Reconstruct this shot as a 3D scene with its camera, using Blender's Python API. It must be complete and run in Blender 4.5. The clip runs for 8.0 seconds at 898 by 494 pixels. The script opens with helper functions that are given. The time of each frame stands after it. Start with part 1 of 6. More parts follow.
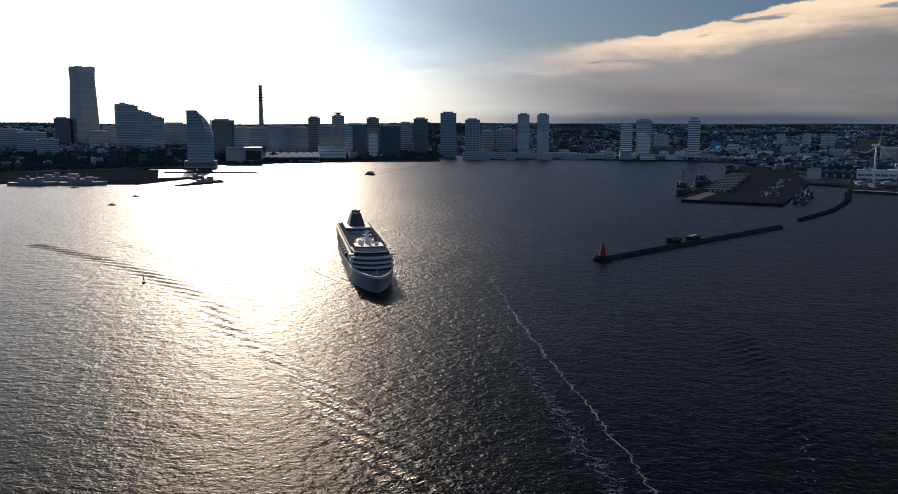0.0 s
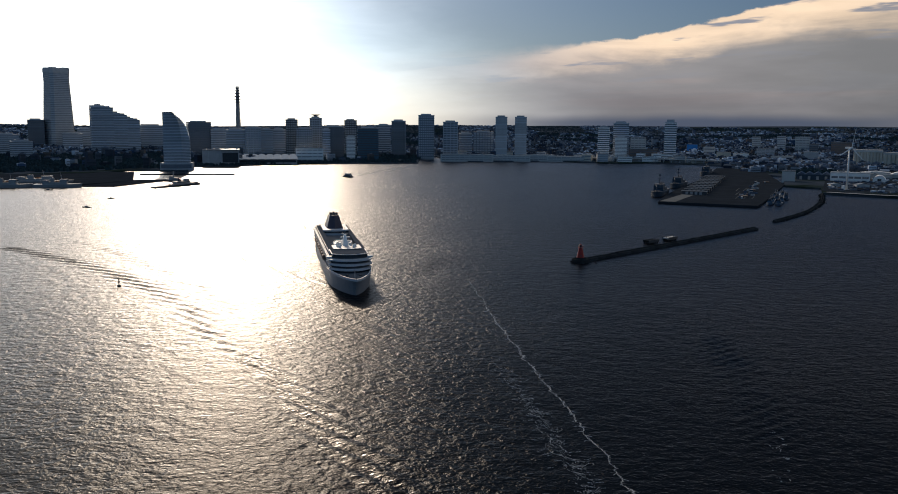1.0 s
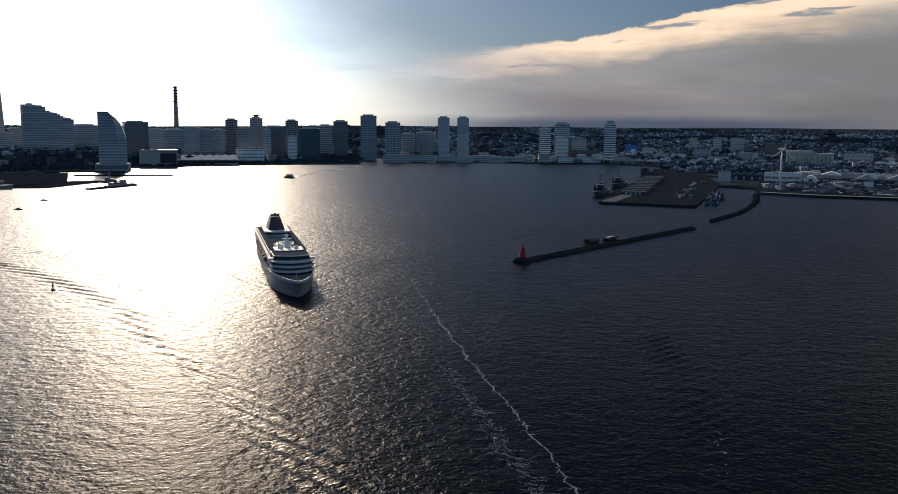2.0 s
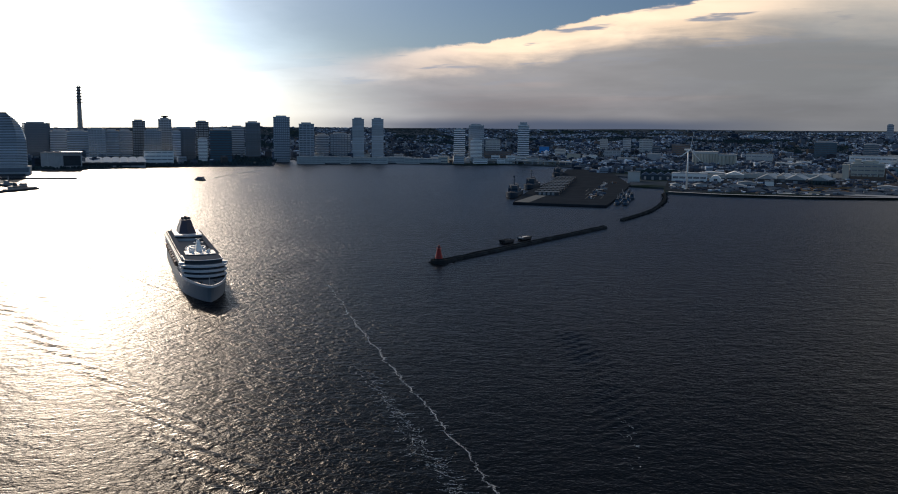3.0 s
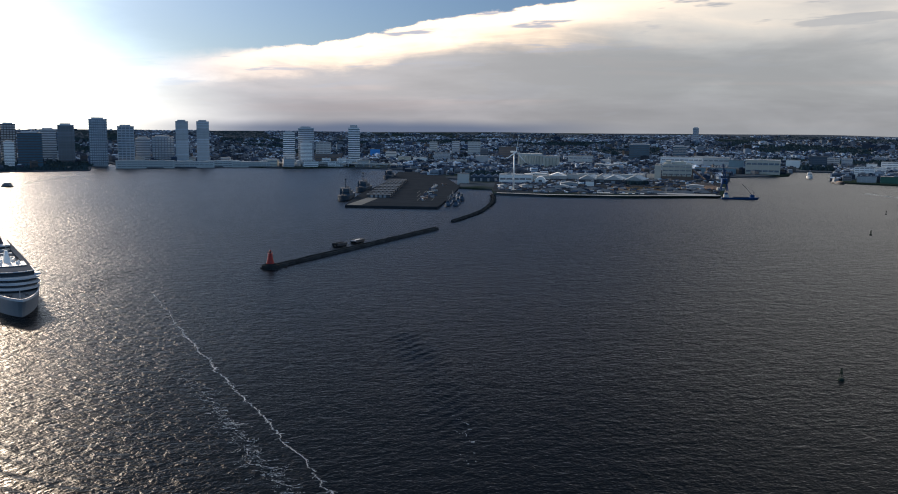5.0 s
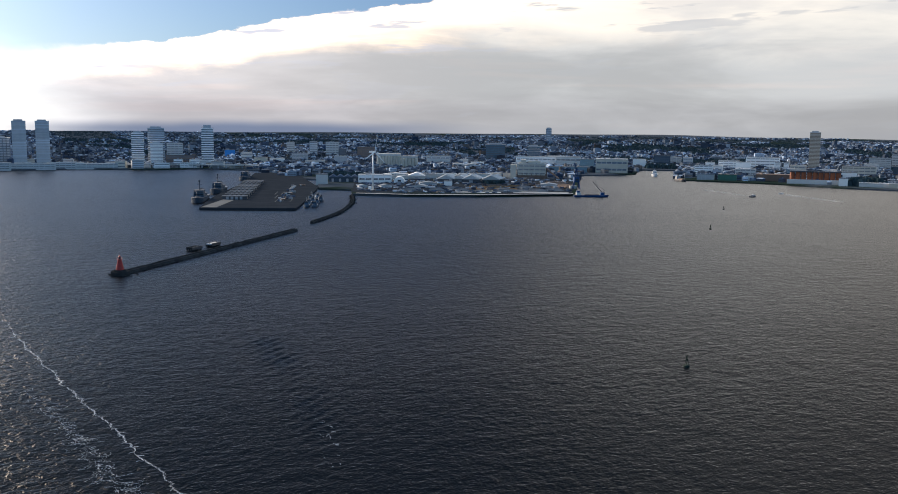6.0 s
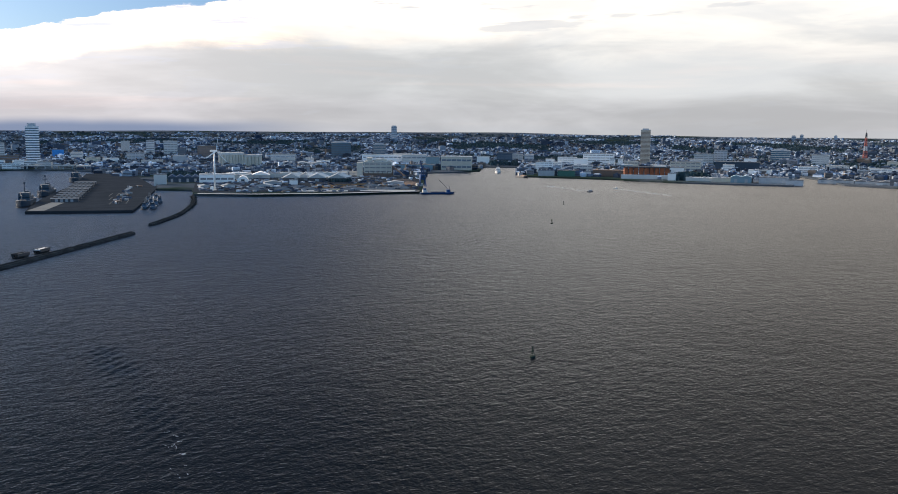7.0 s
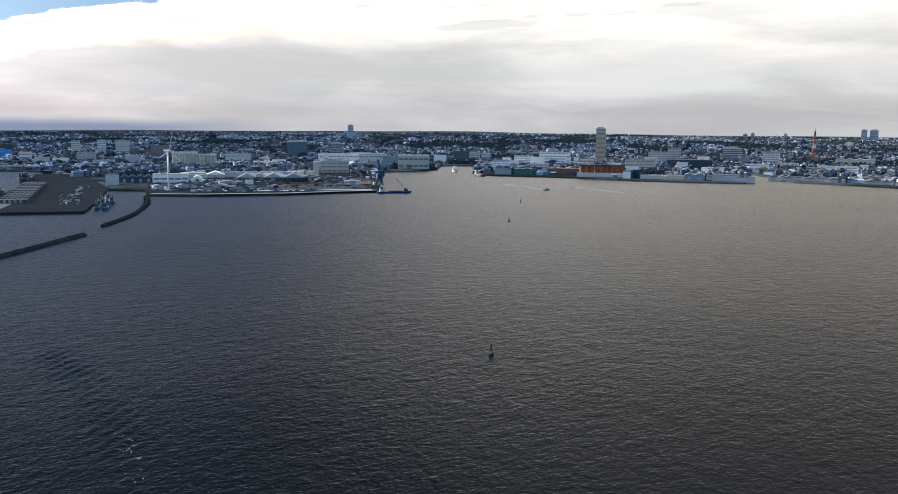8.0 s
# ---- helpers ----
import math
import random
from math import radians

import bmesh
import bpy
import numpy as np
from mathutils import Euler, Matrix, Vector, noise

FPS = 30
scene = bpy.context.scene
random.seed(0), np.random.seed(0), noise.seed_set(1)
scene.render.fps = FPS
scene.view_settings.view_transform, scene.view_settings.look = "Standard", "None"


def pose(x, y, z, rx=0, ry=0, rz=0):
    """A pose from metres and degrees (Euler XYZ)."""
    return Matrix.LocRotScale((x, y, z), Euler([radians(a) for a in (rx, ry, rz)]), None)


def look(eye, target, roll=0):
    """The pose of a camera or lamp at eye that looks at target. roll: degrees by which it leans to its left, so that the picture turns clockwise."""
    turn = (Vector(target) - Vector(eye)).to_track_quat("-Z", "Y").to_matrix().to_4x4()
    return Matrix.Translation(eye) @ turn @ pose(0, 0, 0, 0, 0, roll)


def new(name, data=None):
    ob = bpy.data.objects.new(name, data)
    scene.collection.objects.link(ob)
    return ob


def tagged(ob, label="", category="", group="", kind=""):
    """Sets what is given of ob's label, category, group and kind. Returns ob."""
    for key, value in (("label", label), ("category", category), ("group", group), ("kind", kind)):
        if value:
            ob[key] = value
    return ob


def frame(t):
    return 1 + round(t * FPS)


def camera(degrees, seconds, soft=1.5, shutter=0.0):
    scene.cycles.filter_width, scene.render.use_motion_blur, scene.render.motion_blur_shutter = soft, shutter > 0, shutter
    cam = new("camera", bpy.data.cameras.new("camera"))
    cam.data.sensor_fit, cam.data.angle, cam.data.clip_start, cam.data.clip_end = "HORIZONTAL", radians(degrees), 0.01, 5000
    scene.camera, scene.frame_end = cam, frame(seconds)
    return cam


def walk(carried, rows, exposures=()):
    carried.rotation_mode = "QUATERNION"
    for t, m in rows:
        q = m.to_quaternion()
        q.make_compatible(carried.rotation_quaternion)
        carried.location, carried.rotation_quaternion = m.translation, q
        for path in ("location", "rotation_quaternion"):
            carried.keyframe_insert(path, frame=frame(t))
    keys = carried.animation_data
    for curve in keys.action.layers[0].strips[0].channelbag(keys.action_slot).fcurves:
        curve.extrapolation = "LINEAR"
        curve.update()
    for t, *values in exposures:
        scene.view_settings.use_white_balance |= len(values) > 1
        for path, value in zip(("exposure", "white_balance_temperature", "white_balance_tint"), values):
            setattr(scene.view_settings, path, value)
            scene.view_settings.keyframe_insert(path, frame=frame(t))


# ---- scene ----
cam = camera(53.7, 8.0, soft=1.0)
PATH = [
    (0, (27.126, -10.296, 115.189), (27.048, -8.318, 114.902), 0.2),
    (0.5, (27.172, -10.336, 115.189), (27.105, -8.358, 114.905), 0.2),
    (1, (27.218, -10.377, 115.19), (27.189, -8.397, 114.908), 0.3),
    (1.5, (27.263, -10.42, 115.191), (27.286, -8.44, 114.91), 0.4),
    (3, (27.396, -10.555, 115.197), (27.683, -8.595, 114.922), 0.5),
    (3.5, (27.437, -10.604, 115.199), (27.807, -8.658, 114.926), 0.5),
    (4, (27.473, -10.659, 115.2), (27.913, -8.726, 114.929), 0.5),
    (5.5, (27.555, -10.834, 115.204), (28.342, -9.015, 114.941), 0.6),
    (6, (27.548, -10.892, 115.204), (28.486, -9.145, 114.942), 0.6),
    (6.5, (27.523, -10.949, 115.204), (28.622, -9.298, 114.941), 0.6),
    (7, (27.482, -11.002, 115.203), (28.705, -9.442, 114.94), 0.5),
    (7.5, (27.435, -11.055, 115.203), (28.729, -9.554, 114.939), 0.5),
    (8, (27.385, -11.108, 115.203), (28.682, -9.608, 114.938), 0.4),
]
EXPOSURES = [(0, 0.0, 6180, 10), (1.5, 0.08, 6180, 10), (3.5, 0.42, 6150, 10), (5.5, 1.18, 6200, 10), (6.5, 1.58, 6250, 10), (8, 1.7, 6300, 10)]
walk(cam, [(t, look(eye, target, roll)) for t, eye, target, roll in PATH], EXPOSURES)

# ---- light ----
SUN_AZ, SUN_EL = -15.0, 20.0          # degrees; azimuth clockwise from +y
SUN_DIR = Vector((math.sin(radians(SUN_AZ)) * math.cos(radians(SUN_EL)),
                  math.cos(radians(SUN_AZ)) * math.cos(radians(SUN_EL)), math.sin(radians(SUN_EL))))
sun_data = bpy.data.lights.new("sun", "SUN")
sun_data.energy, sun_data.angle, sun_data.color = 2.6, radians(3.0), (1.0, 0.78, 0.56)
sun = new("sun", sun_data)
sun.matrix_world = look(SUN_DIR * 3000, (0, 0, 0))


class Nodes:
    """Short spellings for building a node tree."""

    def __init__(self, tree):
        self.tree = tree
        tree.nodes.clear()

    def add(self, kind, **sockets):
        node = self.tree.nodes.new(kind)
        for key, value in sockets.items():
            self.put(node.inputs[key.replace("_", " ")], value)
        return node

    def put(self, socket, value):
        if isinstance(value, bpy.types.NodeSocket):
            self.tree.links.new(value, socket)
        else:
            socket.default_value = value

    def calc(self, op, a, b=0.0, c=0.0):
        node = self.tree.nodes.new("ShaderNodeMath")
        node.operation = op
        for socket, value in zip(node.inputs, (a, b, c)):
            self.put(socket, value)
        return node.outputs[0]

    def step(self, x, lo, hi, a=0.0, b=1.0):
        node = self.tree.nodes.new("ShaderNodeMapRange")
        node.interpolation_type = "SMOOTHSTEP"
        for key, value in (("Value", x), ("From Min", lo), ("From Max", hi), ("To Min", a), ("To Max", b)):
            self.put(node.inputs[key], value)
        return node.outputs[0]

    def mix(self, fac, a, b, blend="MIX"):
        node = self.tree.nodes.new("ShaderNodeMix")
        node.data_type, node.blend_type, node.clamp_result = "RGBA", blend, False
        self.put(node.inputs[0], fac)
        self.put(node.inputs[6], a)
        self.put(node.inputs[7], b)
        return node.outputs[2]

    def noise(self, vector, scale, detail=4.0, rough=0.55, distortion=0.0):
        node = self.add("ShaderNodeTexNoise", Scale=scale, Detail=detail, Roughness=rough, Distortion=distortion)
        if vector is not None:
            self.put(node.inputs["Vector"], vector)
        return node.outputs["Fac"]

    def table(self, x, rows, top):
        """A curve through rows of (x, value), values from 0 to top."""
        lo, hi = rows[0][0], rows[-1][0]
        ramp = self.tree.nodes.new("ShaderNodeValToRGB")
        for k, (at, value) in enumerate(rows):
            u = (at - lo) / (hi - lo)
            stop = ramp.color_ramp.elements[0] if k == 0 else ramp.color_ramp.elements[-1] if k == len(rows) - 1 else ramp.color_ramp.elements.new(u)
            stop.position, stop.color = u, (value / top, value / top, value / top, 1)
        self.put(ramp.inputs[0], self.calc("DIVIDE", self.calc("SUBTRACT", x, lo), hi - lo))
        return self.calc("MULTIPLY", ramp.outputs[0], top)

    def vec(self, x, y, z):
        return self.add("ShaderNodeCombineXYZ", X=x, Y=y, Z=z).outputs[0]


def build_sky():
    world = bpy.data.worlds.new("sky")
    scene.world = world
    world.use_nodes = True
    n = Nodes(world.node_tree)
    sky = n.tree.nodes.new("ShaderNodeTexSky")
    sky.sky_type, sky.sun_disc = "NISHITA", False
    sky.sun_elevation, sky.sun_rotation = radians(SUN_EL), radians(SUN_AZ)
    sky.air_density, sky.dust_density, sky.ozone_density = 1.0, 0.6, 2.0
    clear = n.mix(1.0, sky.outputs[0], (0.0172, 0.0215, 0.0285, 1), "MULTIPLY")
    way = n.add("ShaderNodeTexCoord").outputs["Generated"]
    sep = n.add("ShaderNodeSeparateXYZ", Vector=way)
    x, y, z = sep.outputs
    az = n.calc("MULTIPLY", n.calc("ARCTAN2", x, y), 57.2958)
    el = n.calc("MULTIPLY", n.calc("ARCSINE", z), 57.2958)
    above = n.calc("MULTIPLY", n.step(el, 8.0, 16.0, 1.0, 1.45), n.step(el, 18.0, 32.0, 1.0, 0.32))
    clear = n.mix(1.0, clear, n.vec(above, above, above), "MULTIPLY")
    flat = n.vec(az, n.calc("MULTIPLY", el, 3.5), 0.0)
    wisps = n.vec(n.calc("MULTIPLY", az, 0.6), n.calc("MULTIPLY", el, 3.6), 3.0)
    big = n.calc("SUBTRACT", n.noise(flat, 0.07, 5.0, 0.55, 0.4), 0.5)
    fine = n.calc("SUBTRACT", n.noise(wisps, 0.22, 6.0, 0.6, 0.6), 0.5)
    lumps = n.calc("SUBTRACT", n.noise(n.vec(az, n.calc("MULTIPLY", el, 1.6), 6.0), 0.45, 5.0, 0.6, 0.2), 0.5)
    # the cloud bank's upper rim climbs to the right
    rim = n.table(az, ((-6.0, 3.4), (3.0, 4.1), (7.0, 4.75), (12.6, 5.35), (16.5, 6.35), (20.0, 7.05), (26.0, 7.75), (30.0, 8.8), (70.0, 14.0)), 20.0)
    rim = n.calc("ADD", rim, n.calc("MULTIPLY", lumps, 0.9))
    rim = n.calc("ADD", rim, n.calc("MULTIPLY", fine, 0.5))
    round_back = n.calc("MAXIMUM", n.calc("SUBTRACT", n.calc("ABSOLUTE", n.calc("SUBTRACT", az, 8.0)), 50.0), 0.0)
    deep = n.calc("SUBTRACT", rim, el)
    spread = n.calc("MAXIMUM", n.calc("SUBTRACT", n.calc("ABSOLUTE", n.calc("ADD", az, 10.0)), 40.0), 0.0)
    cover = n.calc("ADD", deep, n.calc("MULTIPLY", spread, 1.4))
    soft = n.step(az, 2.0, 9.0, 1.6, 0.16)
    bank = n.calc("MULTIPLY", n.step(n.calc("DIVIDE", cover, soft), -0.5, 0.5), n.calc("MAXIMUM", n.step(az, -9.0, 7.0), n.step(az, -60.0, -95.0)))
    # sunlit upper part, grey body, rosy streaks low down
    stretch = n.step(az, 12.0, 45.0, 1.0, 2.2)
    body = n.calc("DIVIDE", n.calc("ADD", deep, n.calc("ADD", n.calc("MULTIPLY", fine, 1.6), n.calc("MULTIPLY", big, 1.4))), stretch)
    top_tone = n.mix(n.step(az, 0.0, 12.0), (0.40, 0.37, 0.36, 1), (0.95, 0.70, 0.47, 1))
    grey = n.mix(n.step(az, 8.0, 34.0), (0.265, 0.24, 0.228, 1), (0.215, 0.213, 0.207, 1))
    cloud = n.mix(n.step(body, 0.35, 2.3), top_tone, grey)
    streak = n.noise(n.vec(n.calc("MULTIPLY", az, 0.30), n.calc("MULTIPLY", el, 5.0), 9.0), 0.16, 4.0, 0.5, 0.5)
    cloud = n.mix(n.calc("MULTIPLY", n.step(streak, 0.5, 0.66), n.step(el, 4.5, 1.5, 0.2, 0.55)), cloud, n.mix(n.step(az, 15.0, 35.0), (0.34, 0.265, 0.235, 1), (0.27, 0.235, 0.215, 1)))
    low = n.calc("ADD", el, n.calc("MULTIPLY", fine, 1.2))
    cloud = n.mix(n.step(low, 2.6, 1.0, 0.0, 0.7), cloud, n.mix(n.step(az, 14.0, 40.0), (0.18, 0.165, 0.165, 1), (0.166, 0.162, 0.162, 1)))
    patch_noise = n.noise(n.vec(n.calc("MULTIPLY", az, 0.33), n.calc("MULTIPLY", el, 1.7), 21.0), 0.2, 5.0, 0.55, 0.3)
    shade = n.step(patch_noise, 0.36, 0.64, 0.88, 1.15)
    cloud = n.mix(1.0, cloud, n.vec(shade, shade, shade), "MULTIPLY")
    # dark lens-shaped scraps before the sunlit part
    scraps = n.noise(n.vec(n.calc("MULTIPLY", az, 0.45), n.calc("MULTIPLY", n.calc("SUBTRACT", el, n.calc("MULTIPLY", az, 0.05)), 3.6), 12.0), 0.34, 4.0, 0.55, 0.2)
    dark = n.calc("MULTIPLY", n.step(scraps, 0.555, 0.63), n.step(body, 0.3, 3.2, 0.95, 0.1))
    high = n.calc("MULTIPLY", n.step(az, 20.0, 38.0), n.step(n.calc("ADD", el, n.calc("MULTIPLY", fine, 3.0)), 3.6, 7.0))
    cloud = n.mix(n.calc("MULTIPLY", high, 0.85), cloud, n.mix(n.step(patch_noise, 0.4, 0.6), (0.31, 0.30, 0.285, 1), (0.40, 0.37, 0.325, 1)))
    lit = n.calc("MULTIPLY", n.step(az, 14.0, 42.0), n.step(n.calc("ADD", el, n.calc("MULTIPLY", fine, 4.0)), 8.5, 15.0))
    lit = n.calc("MULTIPLY", lit, n.calc("MULTIPLY", n.step(el, 22.0, 34.0, 1.0, 0.4), n.step(az, 43.0, 62.0, 1.0, 0.12)))
    cloud = n.mix(lit, cloud, (0.72, 0.70, 0.665, 1))
    cloud = n.mix(dark, cloud, n.mix(n.step(az, 18.0, 40.0), (0.25, 0.255, 0.29, 1), (0.20, 0.205, 0.215, 1)))
    cloud = n.mix(n.step(round_back, 15.0, 55.0), cloud, (0.096, 0.166, 0.265, 1))
    colour = n.mix(bank, clear, cloud)
    # thin bright haze round the sun
    dot = n.add("ShaderNodeVectorMath")
    dot.operation = "DOT_PRODUCT"
    n.put(dot.inputs[0], way)
    n.put(dot.inputs[1], Vector((-0.41, 0.85, 0.34)).normalized())
    off = n.calc("MULTIPLY", n.calc("ARCCOSINE", dot.outputs["Value"]), 57.2958)
    across, over = n.calc("ADD", n.calc("ADD", n.calc("MULTIPLY", big, 10.0), n.calc("MULTIPLY", fine, 6.0)), n.calc("ADD", az, 23.0)), n.calc("SUBTRACT", el, 22.0)
    across = n.calc("DIVIDE", across, n.step(across, -6.0, 6.0, 27.0, 12.0))
    over = n.calc("DIVIDE", over, n.step(over, -4.0, 4.0, 13.0, 20.0))
    glow = n.calc("EXPONENT", n.calc("MULTIPLY", n.calc("ADD", n.calc("POWER", across, 2.0), n.calc("POWER", over, 2.0)), -1.0))
    glow = n.calc("MULTIPLY", glow, n.calc("MULTIPLY_ADD", big, 1.2, 1.0))
    colour = n.mix(1.0, colour, n.mix(glow, (0, 0, 0, 1), (2.9, 2.42, 1.86, 1)), "ADD")
    tail = n.calc("EXPONENT", n.calc("DIVIDE", off, -13.0))
    colour = n.mix(1.0, colour, n.mix(tail, (0, 0, 0, 1), (0.5, 0.6, 0.75, 1)), "ADD")
    # milky haze low over the horizon, reaching furthest from the sun at the bottom
    lean = n.calc("ADD", az, n.calc("MULTIPLY", n.calc("SUBTRACT", el, 2.0), 1.5))
    lean = n.calc("ADD", lean, n.calc("ADD", n.calc("MULTIPLY", big, 7.0), n.calc("MULTIPLY", fine, 2.5)))
    milk = n.calc("MULTIPLY", n.step(lean, 9.0, -17.0), n.calc("MULTIPLY", n.step(el, 26.0, 10.0), n.step(el, -0.6, 1.6, 0.62, 1.0)))
    milk = n.calc("MULTIPLY", milk, n.step(az, -62.0, -38.0))
    colour = n.mix(1.0, colour, n.mix(milk, (0, 0, 0, 1), n.mix(n.step(el, 1.0, 5.0), (0.98, 0.95, 0.88, 1), (0.66, 0.80, 0.92, 1))), "ADD")
    side = n.calc("DIVIDE", n.calc("SUBTRACT", az, -13.5), 6.5)
    up = n.calc("DIVIDE", el, 3.4)
    veil = n.calc("EXPONENT", n.calc("MULTIPLY", n.calc("ADD", n.calc("POWER", side, 2.0), n.calc("POWER", up, 2.0)), -1.0))
    colour = n.mix(1.0, colour, n.mix(veil, (0, 0, 0, 1), (0.48, 0.42, 0.33, 1)), "ADD")
    # far hills lost in blue air
    ridge = n.calc("MULTIPLY_ADD", n.noise(n.vec(az, 0.0, 4.0), 0.12, 3.0, 0.5), 0.7, -0.10)
    hills = n.calc("MULTIPLY", n.step(n.calc("SUBTRACT", el, ridge), 0.35, -0.35), n.calc("MULTIPLY", n.step(az, -4.0, 10.0), n.step(az, 32.0, 20.0, 0.12, 0.85)))
    colour = n.mix(hills, colour, n.mix(n.step(az, 20.0, 45.0), (0.058, 0.078, 0.125, 1), (0.105, 0.118, 0.145, 1)))
    back = n.add("ShaderNodeBackground", Color=colour, Strength=1.0)
    out = n.add("ShaderNodeOutputWorld")
    n.put(out.inputs[0], back.outputs[0])


build_sky()

# ---- materials ----
def material(name, colour, rough=0.7, metal=0.0, grain=0.25, size=8.0, bump=0.0, spread=0.0, island=0.0, spec=0.4):
    """A painted, stony or metal surface: two scales of variation, optional relief, and variation from object to object."""
    m = bpy.data.materials.new(name)
    m.use_nodes = True
    n = Nodes(m.node_tree)
    place = n.add("ShaderNodeTexCoord").outputs["Object"]
    coarse = n.noise(place, 1.0 / size, 4.0, 0.6)
    fine = n.noise(place, 9.0 / size, 3.0, 0.6)
    shade = n.calc("MULTIPLY_ADD", n.calc("SUBTRACT", coarse, 0.5), grain * 2.0, 1.0)
    shade = n.calc("MULTIPLY", shade, n.calc("MULTIPLY_ADD", n.calc("SUBTRACT", fine, 0.5), grain, 1.0))
    if spread:
        one = n.add("ShaderNodeObjectInfo").outputs["Random"]
        shade = n.calc("MULTIPLY", shade, n.calc("MULTIPLY_ADD", n.calc("SUBTRACT", one, 0.5), spread * 2.0, 1.0))
    if island:
        one = n.add("ShaderNodeNewGeometry").outputs["Random Per Island"]
        shade = n.calc("MULTIPLY", shade, n.calc("MULTIPLY_ADD", n.calc("SUBTRACT", one, 0.5), island * 2.0, 1.0))
    tone = n.mix(1.0, (*colour, 1), n.vec(shade, shade, shade), "MULTIPLY")
    if spec:
        shader = n.add("ShaderNodeBsdfPrincipled", Base_Color=tone, Roughness=rough, Metallic=metal)
        n.put(shader.inputs["Specular IOR Level"], spec)
    else:
        shader = n.add("ShaderNodeBsdfDiffuse", Color=tone, Roughness=0.6)
    if bump:
        b = n.add("ShaderNodeBump", Strength=0.6, Distance=bump, Height=fine)
        n.put(shader.inputs["Normal"], b.outputs[0])
    n.put(n.add("ShaderNodeOutputMaterial").inputs[0], shader.outputs[0])
    return m


def water_material():
    m = bpy.data.materials.new("harbour_water")
    m.use_nodes = True
    n = Nodes(m.node_tree)
    place = n.add("ShaderNodeTexCoord").outputs["Object"]
    turn = n.add("ShaderNodeMapping", Vector=place)
    turn.inputs["Rotation"].default_value = (0, 0, radians(12))
    turn.inputs["Scale"].default_value = (0.72, 1.0, 1.0)
    swell = n.noise(turn.outputs[0], 0.07, 2.0, 0.5, 0.3)
    roll = n.noise(turn.outputs[0], 0.15, 1.0, 0.5, 0.4)
    fold = n.calc("ABSOLUTE", n.calc("SUBTRACT", n.noise(turn.outputs[0], 0.24, 2.0, 0.5, 0.6), 0.5))
    chop = n.noise(turn.outputs[0], 0.42, 3.0, 0.55, 0.5)
    ripple = n.noise(turn.outputs[0], 1.1, 2.0, 0.5, 0.3)
    calm = n.step(n.noise(place, 0.006, 3.0, 0.5), 0.35, 0.65, 0.88, 1.10)
    high = n.calc("ADD", n.calc("MULTIPLY", swell, 0.5), n.calc("MULTIPLY", chop, 0.62))
    high = n.calc("ADD", high, n.calc("MULTIPLY", roll, 0.6))
    high = n.calc("SUBTRACT", high, n.calc("MULTIPLY", fold, 0.24))
    high = n.calc("ADD", high, n.calc("MULTIPLY", ripple, 0.20))
    far = n.add("ShaderNodeVectorMath", Vector=place)
    far.operation = "LENGTH"
    high = n.calc("MULTIPLY", high, n.calc("MULTIPLY", calm, n.step(far.outputs["Value"], 450.0, 1500.0, 1.2, 0.85)))
    relief = n.add("ShaderNodeBump", Strength=1.0, Distance=1.0, Height=high)
    tint = n.mix(n.noise(place, 0.012, 3.0), (0.0025, 0.0044, 0.0072, 1), (0.0036, 0.0058, 0.0090, 1))
    deep = n.add("ShaderNodeBsdfDiffuse", Color=tint)
    gloss = n.add("ShaderNodeBsdfGlossy", Roughness=n.step(far.outputs["Value"], 250.0, 900.0, 0.33, 0.42), Normal=relief.outputs[0])
    gloss.distribution = "BECKMANN"
    mild = n.add("ShaderNodeBump", Strength=1.0, Distance=0.8, Height=high)
    share = n.add("ShaderNodeFresnel", IOR=1.33, Normal=mild.outputs[0])
    both = n.add("ShaderNodeMixShader", Fac=n.calc("MULTIPLY", n.calc("POWER", share.outputs[0], 1.5), 0.51))
    n.put(both.inputs[1], deep.outputs[0])
    n.put(both.inputs[2], gloss.outputs[0])
    n.put(n.add("ShaderNodeOutputMaterial").inputs[0], both.outputs[0])
    return m


def land_material():
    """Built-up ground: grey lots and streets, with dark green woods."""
    m = bpy.data.materials.new("town_ground")
    m.use_nodes = True
    n = Nodes(m.node_tree)
    place = n.add("ShaderNodeTexCoord").outputs["Object"]
    woods = n.step(n.noise(place, 0.0035, 5.0, 0.6), 0.50, 0.60)
    lots = n.noise(place, 0.03, 4.0, 0.6)
    # greys tinted blue, standing in for haze over the land
    grey = n.mix(lots, (0.04, 0.052, 0.065, 1), (0.10, 0.115, 0.135, 1))
    green = n.mix(lots, (0.014, 0.024, 0.022, 1), (0.03, 0.045, 0.034, 1))
    shader = n.add("ShaderNodeBsdfDiffuse", Color=n.mix(woods, grey, green), Roughness=0.6)
    n.put(n.add("ShaderNodeOutputMaterial").inputs[0], shader.outputs[0])
    return m


